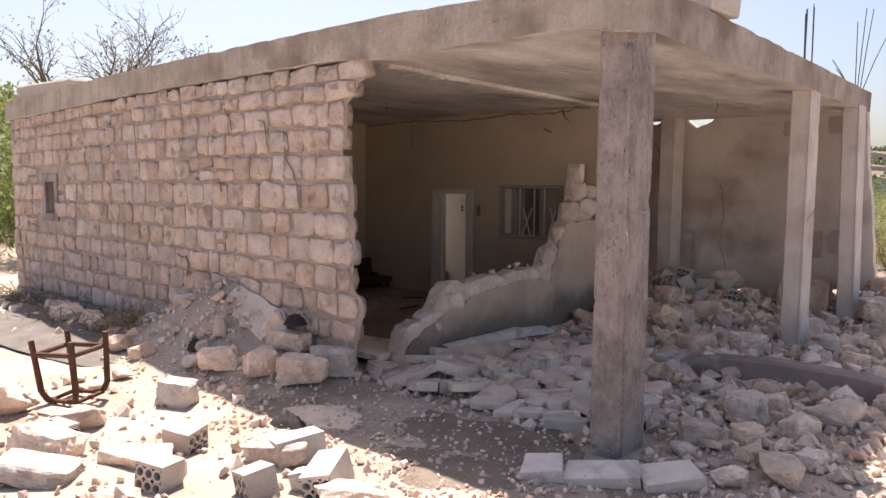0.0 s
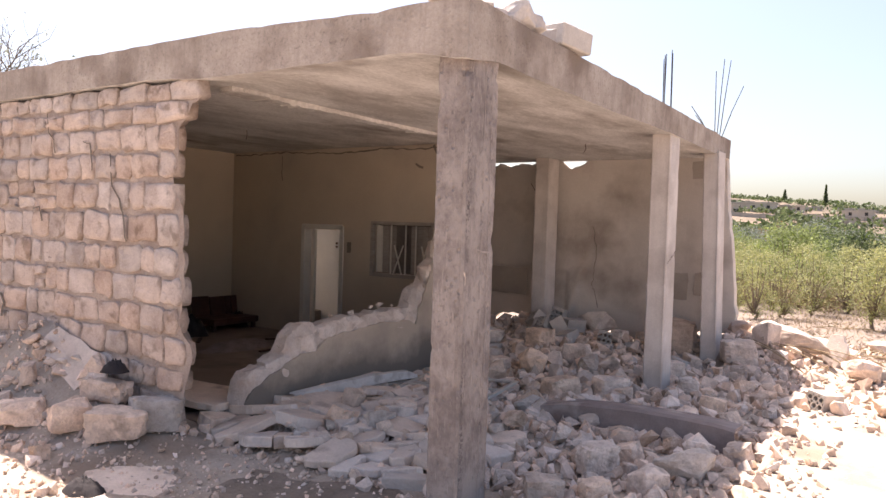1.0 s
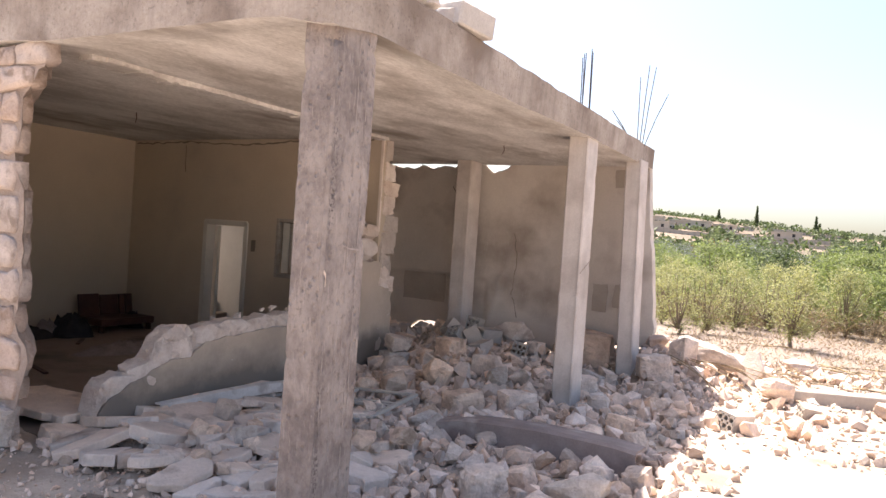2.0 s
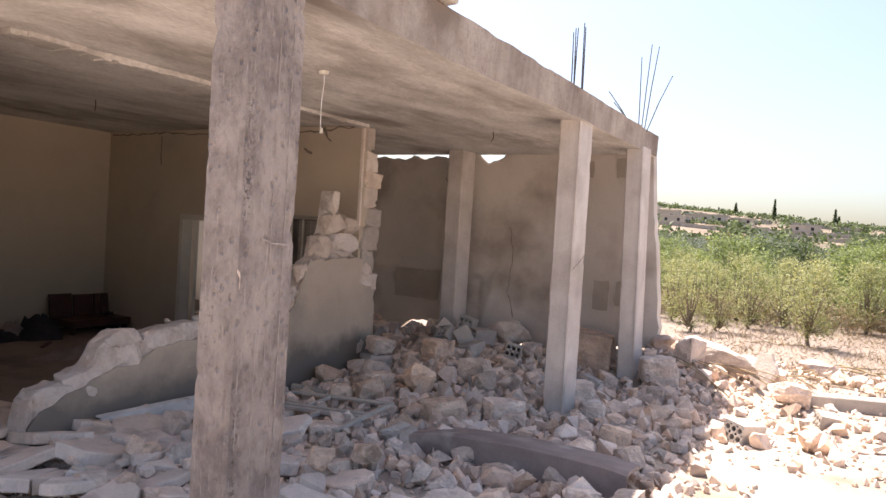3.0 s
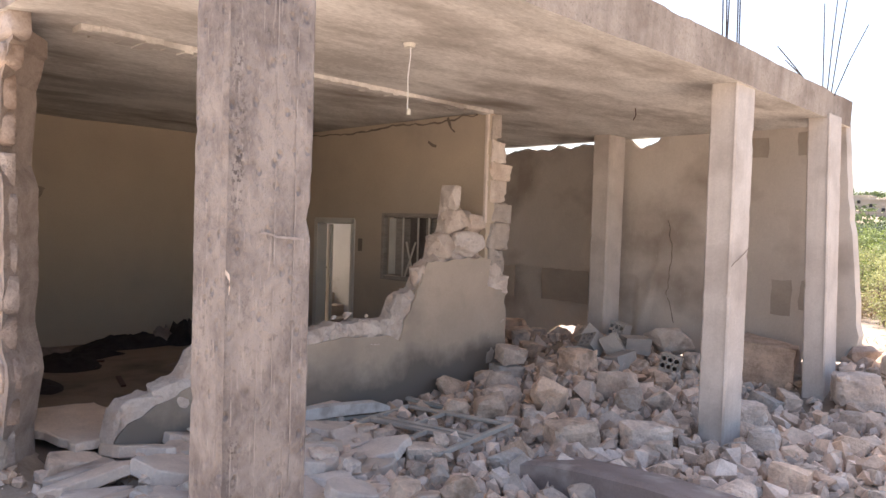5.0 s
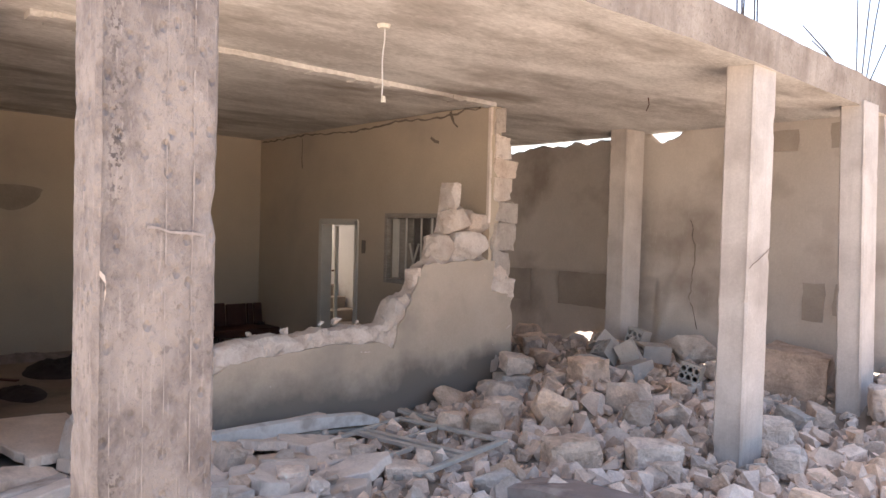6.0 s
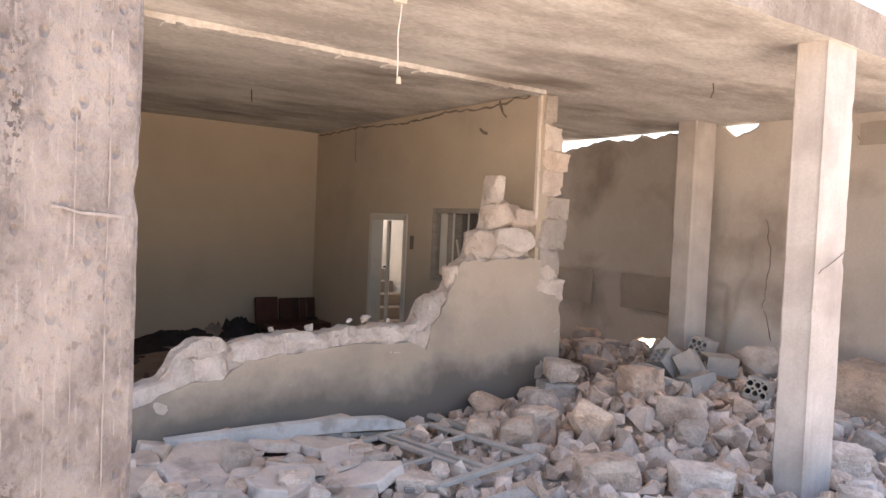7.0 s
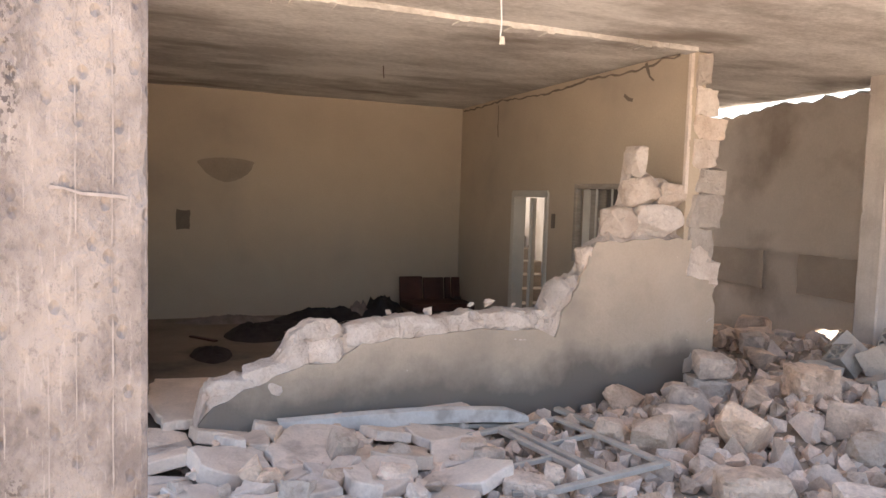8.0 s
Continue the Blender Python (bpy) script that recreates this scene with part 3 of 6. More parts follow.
def make_room():
    """The plastered room behind the broken wall, its floor, and the stair hall behind its door."""
    tagged(part("floor", a_box(-13.3, -4.95, 4.7, 9.1, -0.2, FLOOR), M_FLOOR), "dusty cement room floor", "floor", kind="structure")
    tagged(part("floor_rear", a_box(-13.3, -4.95, 9.1, 11.7, -0.2, FLOOR - 0.03), M_DUST), "dusty cement floor behind the room", "floor", kind="structure")
    part_wall = thing("wall_room_side", "tan plastered inner wall with a soot mark and a small hole", "wall", kind="structure")
    part("plaster", a_box(-9.85, -9.55, 4.7, 8.92, FLOOR, 2.985), M_TAN, part_wall)
    back = thing("wall_room_back", "tan plastered wall with a doorway and a barred window, broken stone end", "wall", kind="structure")
    d0, d1, dz = -7.91, -7.07, 1.80
    w0, w1, wz0, wz1 = -6.53, -5.4, 1.08, 1.89
    y0, y1 = 8.92, 9.06
    bm = bmesh.new()
    for a in ((-13.3, d0, FLOOR, 2.985), (d0, d1, dz, 2.985), (d1, w0, FLOOR, 2.985), (w0, w1, FLOOR, wz0), (w0, w1, wz1, 2.985)):
        box(bm, a[0], a[1], y0, y1, a[2], a[3])
    part("plaster", bm, M_TAN, back)
    end = plate([(w1, FLOOR)] + ragged([(-4.86, FLOOR), (-4.84, 1.8), (-4.84, 2.97)], 0.1, 0.02, 4) + [(w1, 2.985)], 0.14, "y", y0)
    part("end_panel", end, M_TAN, back)
    part("end_core", rough_panel(9.06, 9.2, lambda u: 2.6, lambda u: FLOOR, 0.02, 40, 0.1, lambda u, z: 0.05 + masonry(u, z, 0.2, 3.0), "x"), M_CORE, back, "broken stone core").location.x = -4.97
    rng = random.Random(5)
    z = 0.3
    while z < 2.85:
        h = rng.uniform(0.2, 0.3)
        out = rng.uniform(-0.05, 0.08) - 0.22 * smooth_step(2.35, 2.7, z)
        part("stone", cut_block(int(rng.random() * 9999), 0.09), M_PEACH if rng.random() < 0.6 else M_CORE, back,
             at=pose(-4.94, 8.95 + (0.32 + out) / 2, z + h / 2, 0, rng.uniform(-4, 4), rng.uniform(-6, 6)) @ Matrix.Diagonal((0.29, 0.35 + out, h * 1.2, 1)))
        z += h
    door = tagged(thing("door_1", "cream door frame of an open doorway to the stairs", "door", kind="structure"))
    fr = bmesh.new()
    for a in ((d0 - 0.02, d0 + 0.06, FLOOR, dz), (d1 - 0.06, d1 + 0.02, FLOOR, dz), (d0, d1, dz - 0.06, dz + 0.02)):
        box(fr, a[0], a[1], y0 - 0.015, y1 + 0.01, a[2], a[3], 0.006)
    part("door_frame", fr, M_CREAM, door)
    panel = part("hall_door", a_box(-8.9, -8.33, 10.32, 10.349, FLOOR, 1.85, 0.004), M_WHITE, door, "grey-white inner door in the hall")
    for zz in (1.42, 1.48):
        part("bolt", tube(bmesh.new(), (-8.42, 10.32, zz), (-8.42, 10.30, zz), 0.02, 0.02, 10), M_RUST, panel)
    leaf = part("door_leaf", a_box(0, 0.74, -0.04, 0, 0, dz - FLOOR - 0.08, 0.004), M_CREAM, door, "dusty cream door leaf pushed open", at=pose(d0 + 0.07, y1 + 0.06, FLOOR + 0.01, 0, 0, 147))
    part("door_handle", tube(bmesh.new(), (0.66, 0.0, 1.0), (0.66, 0.05, 1.0), 0.012, 0.012, 8), M_RUST, leaf)
    win = thing("window_1", "broken barred window with dusty grey shutters", "window", kind="structure")
    fr = bmesh.new()
    for a in ((w0, w0 + 0.05, wz0, wz1), (w1 - 0.05, w1, wz0, wz1), (w0 + 0.05, w1 - 0.05, wz1 - 0.05, wz1), (w0 + 0.05, w1 - 0.05, wz0, wz0 + 0.05)):
        box(fr, a[0], a[1], y0 - 0.012, y0 + 0.06, a[2], a[3], 0.005)
    part("window_frame", fr, M_WOODG, win)
    tall = wz1 - wz0 - 0.12
    for k in range(3):
        part("shutter_board", a_box(0.11 * k, 0.11 * k + 0.105, 0, 0.025, 0, tall, 0.004), M_CREAM if k == 0 else M_WOODG, win, "pale dusty shutter board", at=pose(w0 + 0.055, y0 + 0.07, wz0 + 0.06, 0, 0, 9))
    for k in range(4):
        part("shutter_board", a_box(-0.11 * k - 0.105, -0.11 * k, 0, 0.025, 0, tall, 0.004), M_WOODG, win, "dusty wooden shutter board", at=pose(w1 - 0.055, y0 + 0.08, wz0 + 0.06, 0, 0, -7))
    # Added dark sheet; its colour stands in for the shadowed room behind.
    part("backing_board", a_box(w0 + 0.05, w1 - 0.05, y0 + 0.15, y0 + 0.17, wz0 + 0.05, wz1 - 0.05), M_DARKGREY, win, "dark sheet added for the unlit space behind the bars")
    for k, (a, b) in enumerate(((0.36, 0.36), (0.4, 0.58), (0.56, 0.42), (0.62, 0.62), (0.8, 0.8), (0.86, 1.0), (1.02, 0.9))):
        part("bar", tube(bmesh.new(), (w0 + a, y0 + 0.03, wz0 + 0.04), (w0 + b, y0 + 0.03, wz1 - 0.04 - (0.3 if a != b else 0.0)), 0.012), M_CREAM, win, "bent pale iron bar" if a != b else "")
    # stair hall
    hall = thing("wall_stair_hall", "white painted stair hall walls", "wall", kind="structure")
    part("far_plaster", a_box(-13.09, -7.15, 10.35, 10.6, FLOOR, 3.6), M_WHITE, hall)
    part("side_plaster", a_box(-7.15, -6.98, 9.07, 10.6, FLOOR, 2.985), M_FAR, hall)
    part("end_plaster", a_box(-13.3, -13.1, 4.73, 11.7, FLOOR, 2.9), M_FAR, hall)
    stair = thing("staircase", "flight of bare concrete steps rising in the white hall", "stairs", kind="structure")
    for k in range(7):
        part("step", a_box(-8.75 - 0.26 * (k + 1), -8.75 - 0.26 * k, 9.13, 10.31, FLOOR, FLOOR + 0.175 * (k + 1), 0.012), M_PATCH, stair)
    part("landing", a_box(-12.0, -10.575, 9.13, 10.31, FLOOR, FLOOR + 1.225, 0.012), M_PATCH, stair)


def along(profile, u):
    """The height of a profile of (u, z) corners at u."""
    for (u0, z0), (u1, z1) in zip(profile, profile[1:]):
        if u0 <= u <= u1:
            return z0 + (z1 - z0) * (u - u0) / max(u1 - u0, 1e-6)
    return profile[0][1] if u < profile[0][0] else profile[-1][1]


def rough_panel(u0, u1, top, low, step, rows, thick, front, across):
    """A wall of uneven masonry between two profiles. front(u, z) is how far its face stands out; across as in plate()."""
    place = {"x": lambda u, v, d: (d, u, v), "y": lambda u, v, d: (u, -d, v)}[across]
    bm = bmesh.new()
    n = int((u1 - u0) / step)
    face, back = [], []
    for i in range(n + 1):
        u = u0 + (u1 - u0) * i / n
        a, b = low(u), top(u)
        face.append([bm.verts.new(place(u, a + (b - a) * k / rows, front(u, a + (b - a) * k / rows))) for k in range(rows + 1)])
        back.append([bm.verts.new(place(u, a + (b - a) * k / rows, -thick)) for k in (0, rows)])
    for i in range(n):
        for k in range(rows):
            bm.faces.new((face[i][k], face[i + 1][k], face[i + 1][k + 1], face[i][k + 1]))
        bm.faces.new((face[i][rows], face[i + 1][rows], back[i + 1][1], back[i][1]))
        bm.faces.new((back[i][1], back[i + 1][1], back[i + 1][0], back[i][0]))
        bm.faces.new((back[i][0], back[i + 1][0], face[i + 1][0], face[i][0]))
    for side in (0, n):
        bm.faces.new([*face[side], back[side][1], back[side][0]])
    bmesh.ops.recalc_face_normals(bm, faces=bm.faces)
    return bm


def masonry(u, z, size=0.2, seed=0.0):
    """Relief of rough stones: each stands out by its own amount, with open joints between them."""
    near, spots = noise.voronoi(Vector((u / size, z / (size * 0.8), seed)))
    joint = smooth_step(0.0, 0.16, near[1] - near[0])
    return 0.034 * (joint - 1) + 0.03 * hum(spots[0].x * 5.1, spots[0].y * 5.1, seed) + 0.012 * hum(u, z, seed, 9.0) + 0.006 * hum(u, z, seed, 25.0)


def make_low_wall():
    """The wall between room and porch, shot away to knee height at one end."""
    wall = thing("wall_broken", "broken stone wall with grey cement render, low and jagged on top", "wall", kind="structure")
    top = [(5.05, 0.2), (5.09, 0.38), (5.15, 0.44), (5.38, 0.5), (5.57, 0.57), (5.66, 0.72), (5.76, 0.82), (5.94, 0.83), (6.03, 0.81), (6.06, 0.78), (6.34, 0.835), (6.77, 0.84), (7.16, 0.86), (7.64, 0.85), (7.71, 1.04), (7.76, 1.08), (7.87, 1.09), (7.97, 1.15), (8.07, 1.36), (8.12, 1.39),
           (8.2, 1.42), (8.22, 1.56), (8.27, 1.62), (8.37, 1.67), (8.41, 1.9), (8.43, 2.15), (8.455, 2.23), (8.49, 2.12), (8.56, 1.98), (8.7, 1.93), (8.86, 1.88), (8.93, 1.8)]
    crest = lambda u: along(top, u) + 0.045 * hum(u * 9, 2.2) * smooth_step(5.1, 5.3, u) + 0.022 * hum(u * 23, 4.4)  # noqa: E731
    part("core", rough_panel(5.05, 8.93, crest, lambda u: -0.2, 0.022, 44, 0.1, lambda u, z: 0.118 + masonry(u, z, 0.24, 1.0) - 0.05 * smooth_step(0.06, 0.0, crest(u) - z) - 0.085 * smooth_step(1.4, 1.46, z), "x"), M_PEACH, wall, "broken pale limestone core").location.x = -4.945
    face = [(5.06, -0.2), (5.07, 0.2), (5.15, 0.3), (5.45, 0.44), (5.75, 0.55), (5.98, 0.56), (6.14, 0.67), (6.56, 0.71), (6.78, 0.735), (7.14, 0.73), (7.5, 0.71), (7.71, 0.67), (7.79, 0.9), (7.97, 1.21), (8.02, 1.40), (8.5, 1.415), (8.98, 1.42), (8.95, 1.11), (9.1, 1.09), (9.24, 1.05), (9.27, 0.8), (9.27, -0.2)]
    part("render", plate([face[0]] + ragged(face[1:-1], 0.05, 0.03, 6.0) + [face[-1]], 0.026, "x", -4.835), M_GREY, wall, "grey cement render, damp-stained along its foot")
    rng = random.Random(3)
    for y, z, w, h, power in ((5.3, 0.36, 0.36, 0.22, 4), (5.52, 0.45, 0.3, 0.24, 4), (5.84, 0.68, 0.36, 0.3, 4), (6.2, 0.74, 0.32, 0.17, 5), (6.55, 0.77, 0.36, 0.15, 5), (7.35, 0.79, 0.3, 0.14, 5), (7.76, 0.96, 0.2, 0.26, 5), (8.0, 1.26, 0.15, 0.2, 5), (8.33, 1.555, 0.3, 0.25, 4), (8.68, 1.56, 0.46, 0.27, 6), (8.52, 1.81, 0.3, 0.26, 4), (8.79, 1.79, 0.28, 0.2, 5), (8.455, 2.05, 0.12, 0.24, 4),
                              (9.08, 1.3, 0.3, 0.26, 6), (9.13, 1.66, 0.24, 0.22, 6)):
        part("stone", rock_template(int(rng.random() * 9999), power + 3, 40, 0.03), M_PEACH, wall, at=pose(-4.925, y, z, rng.uniform(-7, 7), 0, rng.uniform(-5, 5)) @ Matrix.Diagonal((0.24, w * 1.14, h * 1.14, 1)))
    for y, z, s in ((6.7, 0.86, 0.07), (7.05, 0.9, 0.05), (7.2, 0.91, 0.08), (7.4, 0.885, 0.05), (5.6, 0.62, 0.05), (6.4, 0.86, 0.05)):
        part("chip", rock_template(int(s * 1000 + y * 70), 4, 12, 0), M_PEACH, wall, at=pose(-4.98 + 0.1 * hum(y * 7, 1), y, z + s * 0.05, 20, 30, 50 * y) @ Matrix.Diagonal((s, s * 1.3, s * 0.8, 1)))
    # what the wall left on the ceiling
    strip = bmesh.new()
    for k in range(70):
        y = 4.8 + 4.1 * k / 70
        w = 0.05 + 0.05 * abs(hum(y * 4, 1)) + (0.07 if 4.9 < y < 5.3 else 0)
        box(strip, -4.86 - w, -4.80 + 0.5 * w, y, y + 0.064, 2.955 - 0.03 * abs(hum(y * 7, 5)), 2.992)
    part("ceiling_remnant", strip, M_CEIL, wall, "broken plaster ridge left along the ceiling")
    part("upright_plaster", a_box(-4.87, -4.835, 8.90, 8.93, 1.8, 2.985), M_PLATE, wall, "pale plaster edge")


def make_far_wall():
    wall = thing("wall_far", "tall weathered tan rendered wall, top broken away from the roof", "wall", kind="structure")
    top = [(-7.3, 2.86), (-6.6, 2.94), (-6.2, 2.93), (-5.6, 2.94), (-5.3, 2.96), (-4.75, 3.0), (-4.62, 2.86), (-4.45, 2.90), (-4.25, 3.02), (-3.6, 3.1), (-2.9, 3.1), (-2.18, 3.12)]
    right = [(-2.18, 3.12), (-2.1, 2.2), (-2.0, 1.3), (-1.95, 0.7), (-1.97, 0.4)]
    low = [(-1.97, 0.4), (-2.6, 0.36), (-3.2, 0.1), (-4.0, 0.3), (-4.4, 0.1), (-5.3, 0.36), (-5.8, 0.38), (-6.1, 0.2), (-7.3, 0.1)]
    top = [(-9.6, 2.84)] + top
    low = [(-9.6, 0.1)] + low[::-1]

    def bulge(x, z):
        """Loose render: broad swellings, a torn crease beside the column and the edge of a fallen sheet."""
        d = 0.05 * hum(x, z, 2.0, 0.9) + 0.018 * hum(x, z, 5.0, 2.6)
        crease = x + 5.25 + 0.35 * math.sin(z * 1.7) + 0.12 * hum(z * 3, 1.0)
        d += 0.05 * math.exp(-(crease / 0.07) ** 2) * smooth_step(1.0, 2.3, z)
        fold = x + 4.35 - 0.25 * (z - 1.2) + 0.06 * hum(z * 4, 7.0)
        d += 0.04 * math.exp(-(fold / 0.05) ** 2) * smooth_step(1.9, 1.4, z)
        if x < -4.6:
            d += 0.05 * smooth_step(1.12, 1.18, z + 0.05 * hum(x * 3, 3.3)) - 0.05
        return d

    rim = lambda x: along(top, x) + 0.05 * hum(x * 5, 3.0) + 0.025 * hum(x * 17, 1.0)  # noqa: E731
    part("panel", rough_panel(-9.6, -2.2, rim, lambda x: along(low, x) + 0.05 * hum(x * 6, 9.0), 0.05, 56, 0.18, bulge, "y"), M_FAR, wall, smooth=True).location.y = 11.74
    part("corner_pier", plate([(-2.2, 3.12)] + ragged(right, 0.12, 0.02, 5)[1:] + [(-2.2, 0.4)], 0.2, "y", 11.735), M_FAR, wall)
    rng = random.Random(8)
    for x, z, w, h in ((-3.1, 2.78, 0.3, 0.22), (-2.52, 2.8, 0.22, 0.26), (-2.45, 1.1, 0.2, 0.34), (-2.75, 1.05, 0.22, 0.4), (-5.75, 0.95, 0.8, 0.46), (-7.1, 0.95, 0.9, 0.46)):
        patch = ragged([(x - w / 2, z - h / 2), (x + w / 2, z - h / 2), (x + w / 2, z + h / 2), (x - w / 2, z + h / 2), (x - w / 2, z - h / 2)], 0.08, 0.02, x)[:-1]
        part("patch", plate(patch, 0.012, "y", 11.728 - 0.05 * hum(x, z, 2.0, 0.9) - 0.018 * hum(x, z, 5.0, 2.6)), M_PATCH, wall, "bare cement patch where render fell off")
    for k in range(3):
        part("stone", rock_template(800 + k, 6.0, 20, 0.02), M_WSTONE, wall, at=pose(-2.0 + 0.05 * k, 11.8, 0.28 + 0.12 * k, 0, 0, 20 * k) @ Matrix.Diagonal((0.34, 0.3, 0.22, 1)))


make_room()
make_low_wall()
make_far_wall()


# ---- rubble ----
def plate_template(seed):
    rng = random.Random(seed)
    n = rng.randint(5, 7)
    pts = [(0.5 * rng.uniform(0.75, 1.0) * math.cos(2 * math.pi * (k + rng.uniform(-0.25, 0.25)) / n), 0.5 * rng.uniform(0.75, 1.0) * math.sin(2 * math.pi * (k + rng.uniform(-0.25, 0.25)) / n)) for k in range(n)]
    bm = plate(ragged(pts + pts[:1], 0.13, 0.05, seed)[:-1], 1.0, "z", -0.5)
    bmesh.ops.bevel(bm, geom=[e for e in bm.edges if abs(e.verts[0].co.z - e.verts[1].co.z) < 0.1], offset=0.025, segments=1, affect="EDGES")
    return bm


GREY_ROCKS = [mesh_of("roof_stone", rock_template(40 + k, 4.5 + k, 18, 0.016), M_CONC2) for k in range(4)]
ROCKS = [mesh_of("rubble_stone", cut_block(60 + k, 0.14, 3), M_RUBW if k == 2 else M_RUB) for k in range(6)] + [mesh_of("rubble_stone", rock_template(k, 3.5 + k % 5 * 2.4, 11 + k % 4 * 3, 0.012), M_RUBW if k % 5 == 0 else M_RUB) for k in range(24)]
BLOCKS = [mesh_of("rubble_block", cut_block(100 + k, 0.1 + 0.04 * (k % 3), 6) if k % 3 else rock_template(100 + k, 8.0, 20 + k % 4 * 4, 0.02), M_RUBW if k % 4 == 0 else M_RUB) for k in range(10)]


def slab_template(seed):
    """A squared stone slab with worn, slightly crooked edges."""
    r = random.Random(seed)
    pts = [(sx * 0.5 + r.uniform(-0.06, 0.06), sy * 0.5 + r.uniform(-0.06, 0.06)) for sx, sy in ((-1, -1), (1, -1), (1, 1), (-1, 1))]
    bm = plate(ragged(pts + pts[:1], 0.16, 0.025, seed)[:-1], 1.0, "z", -0.5)
    bmesh.ops.bevel(bm, geom=[e for e in bm.edges if abs(e.verts[0].co.z - e.verts[1].co.z) < 0.1], offset=0.03, segments=2, affect="EDGES")
    return bm


SLABS = [mesh_of("paving_slab", slab_template(400 + k), M_PLATE) for k in range(3)]
taken = [(-4.2, 7.2, 0.5), (-3.65, 7.2, 0.5)]


def rest(mesh, name, label, category, x, y, sx, sy, sz, rz, tilt=(0, 0), group="", sink=0.12, lift=0.0):
    ob = new(name, mesh)
    ob.matrix_basis = pose(x, y, ground_z(x, y) + lift + sz * (0.5 - sink), tilt[0], tilt[1], rz) @ Matrix.Diagonal((sx, sy, sz, 1))
    taken.append((x, y, max(sx, sy) / 2))
    return tagged(ob, label, category, group)


def blocked(x, y):
    cols = ((-2.27, 4.57), (-2.3, 9.02), (-2.12, 11.14), (-4.85, 11.36))
    if any(abs(x - a) < 0.2 and abs(y - b) < 0.28 for a, b in cols):
        return True
    if y > 4.34 and x < -4.95 and y < 4.75 or (-5.12 < x < -4.78 and 5.0 < y < 9.3):
        return True
    return y > 11.6 and y < 12.0 and x < -1.9


def scatter(count, area, sizes, group, label, seed, meshes=None, name="rubble_stone", flat=1.0, crowd=0.75, lift=0.0):
    rng = random.Random(seed)
    x0, x1, y0, y1 = area
    made = tries = 0
    while made < count and tries < count * 30:
        tries += 1
        x, y = rng.uniform(x0, x1), rng.uniform(y0, y1)
        s = sizes[0] + (sizes[1] - sizes[0]) * rng.random() ** 2
        if blocked(x, y) or any((x - a) ** 2 + (y - b) ** 2 < (crowd * (s / 2 + r)) ** 2 for a, b, r in taken):
            continue
        rest(rng.choice(meshes or ROCKS), name, label, "rubble", x, y, s * rng.uniform(0.85, 1.25), s * rng.uniform(0.7, 1.0), s * rng.uniform(0.6, 0.85) * flat,
             rng.uniform(0, 360), (rng.uniform(-18, 18) * min(1, flat * 2), rng.uniform(-18, 18) * min(1, flat * 2)), group, lift=lift)
        made += 1


def stone(x, y, sx, sy, sz, rz, mesh=0, tilt=(0, 0), lift=0.0, label="dusty limestone boulder lying on crushed rubble", kind=None):
    rest((kind or BLOCKS)[mesh % len(kind or BLOCKS)], "boulder", label, "boulder", x, y, sx, sy, sz, rz, tilt, "large fallen stones", lift=lift)


# large stones by the front wall
for row in ((-5.05, 4.0, 0.52, 0.34, 0.27, 40, 1), (-4.98, 4.28, 0.44, 0.3, 0.3, 60, 4), (-6.0, 3.7, 0.42, 0.3, 0.25, 50, 2), (-5.5, 3.85, 0.38, 0.3, 0.27, 70, 3), (-5.56, 3.05, 0.34, 0.28, 0.25, 30, 4), (-5.5, 4.17, 0.5, 0.22, 0.2, 10, 5)):
    stone(*row)
# near the corner column
for row in ((-1.87, 5.07, 0.3, 0.24, 0.22, 40, 1), (-1.58, 5.27, 0.24, 0.2, 0.2, 50, 2), (-1.34, 5.68, 0.32, 0.25, 0.24, 60, 3), (-1.22, 6.15, 0.5, 0.32, 0.28, 20, 0), (-1.44, 4.5, 0.24, 0.2, 0.15, 40, 6), (-1.78, 5.85, 0.34, 0.28, 0.3, 60, 5), (-1.12, 5.1, 0.22, 0.18, 0.15, 80, 2)):
    stone(*row)
# heap under the porch
for row in ((-2.99, 7.9, 0.46, 0.34, 0.28, 61, 2), (-2.58, 8.33, 0.43, 0.33, 0.26, 60, 1), (-3.8, 7.85, 0.32, 0.26, 0.32, 50, 3, (25, 0)), (-4.05, 7.72, 0.3, 0.24, 0.24, 20, 6), (-3.95, 8.2, 0.36, 0.3, 0.26, 70, 5), (-4.5, 8.95, 0.36, 0.3, 0.22, 60, 4), (-4.2, 8.5, 0.36, 0.3, 0.3, 20, 6),
            (-3.75, 6.05, 0.24, 0.2, 0.2, 70, 7), (-3.48, 6.76, 0.32, 0.26, 0.16, 55, 1), (-3.0, 7.1, 0.3, 0.24, 0.2, 35, 0), (-3.9, 11.3, 0.6, 0.42, 0.42, -15, 0), (-1.75, 11.0, 0.5, 0.4, 0.42, 25, 2), (-1.5, 11.65, 0.4, 0.34, 0.4, 60, 3), (-2.25, 9.55, 0.34, 0.3, 0.3, 45, 5), (-3.35, 9.2, 0.4, 0.3, 0.3, 15, 3), (-4.0, 9.5, 0.42, 0.34, 0.34, 80, 7)):
    stone(*row)
stone(-4.48, 8.97, 0.34, 0.3, 0.2, 70, 1, (6, 4), 0.2)
stone(-3.58, 8.42, 0.42, 0.5, 0.5, 30, 3, (12, -8), 0.0, "tall jagged limestone boulder standing in the rubble", [mesh_of("rubble_boulder", rock_template(731, 3.2, 16, 0.03), M_RUB)])
stone(-2.72, 11.25, 0.72, 0.5, 0.6, 6, 0, (0, 3), 0.0, "large squared stone block standing in the rubble", [mesh_of("large_block", cut_block(905, 0.05, 7), M_RUB)])
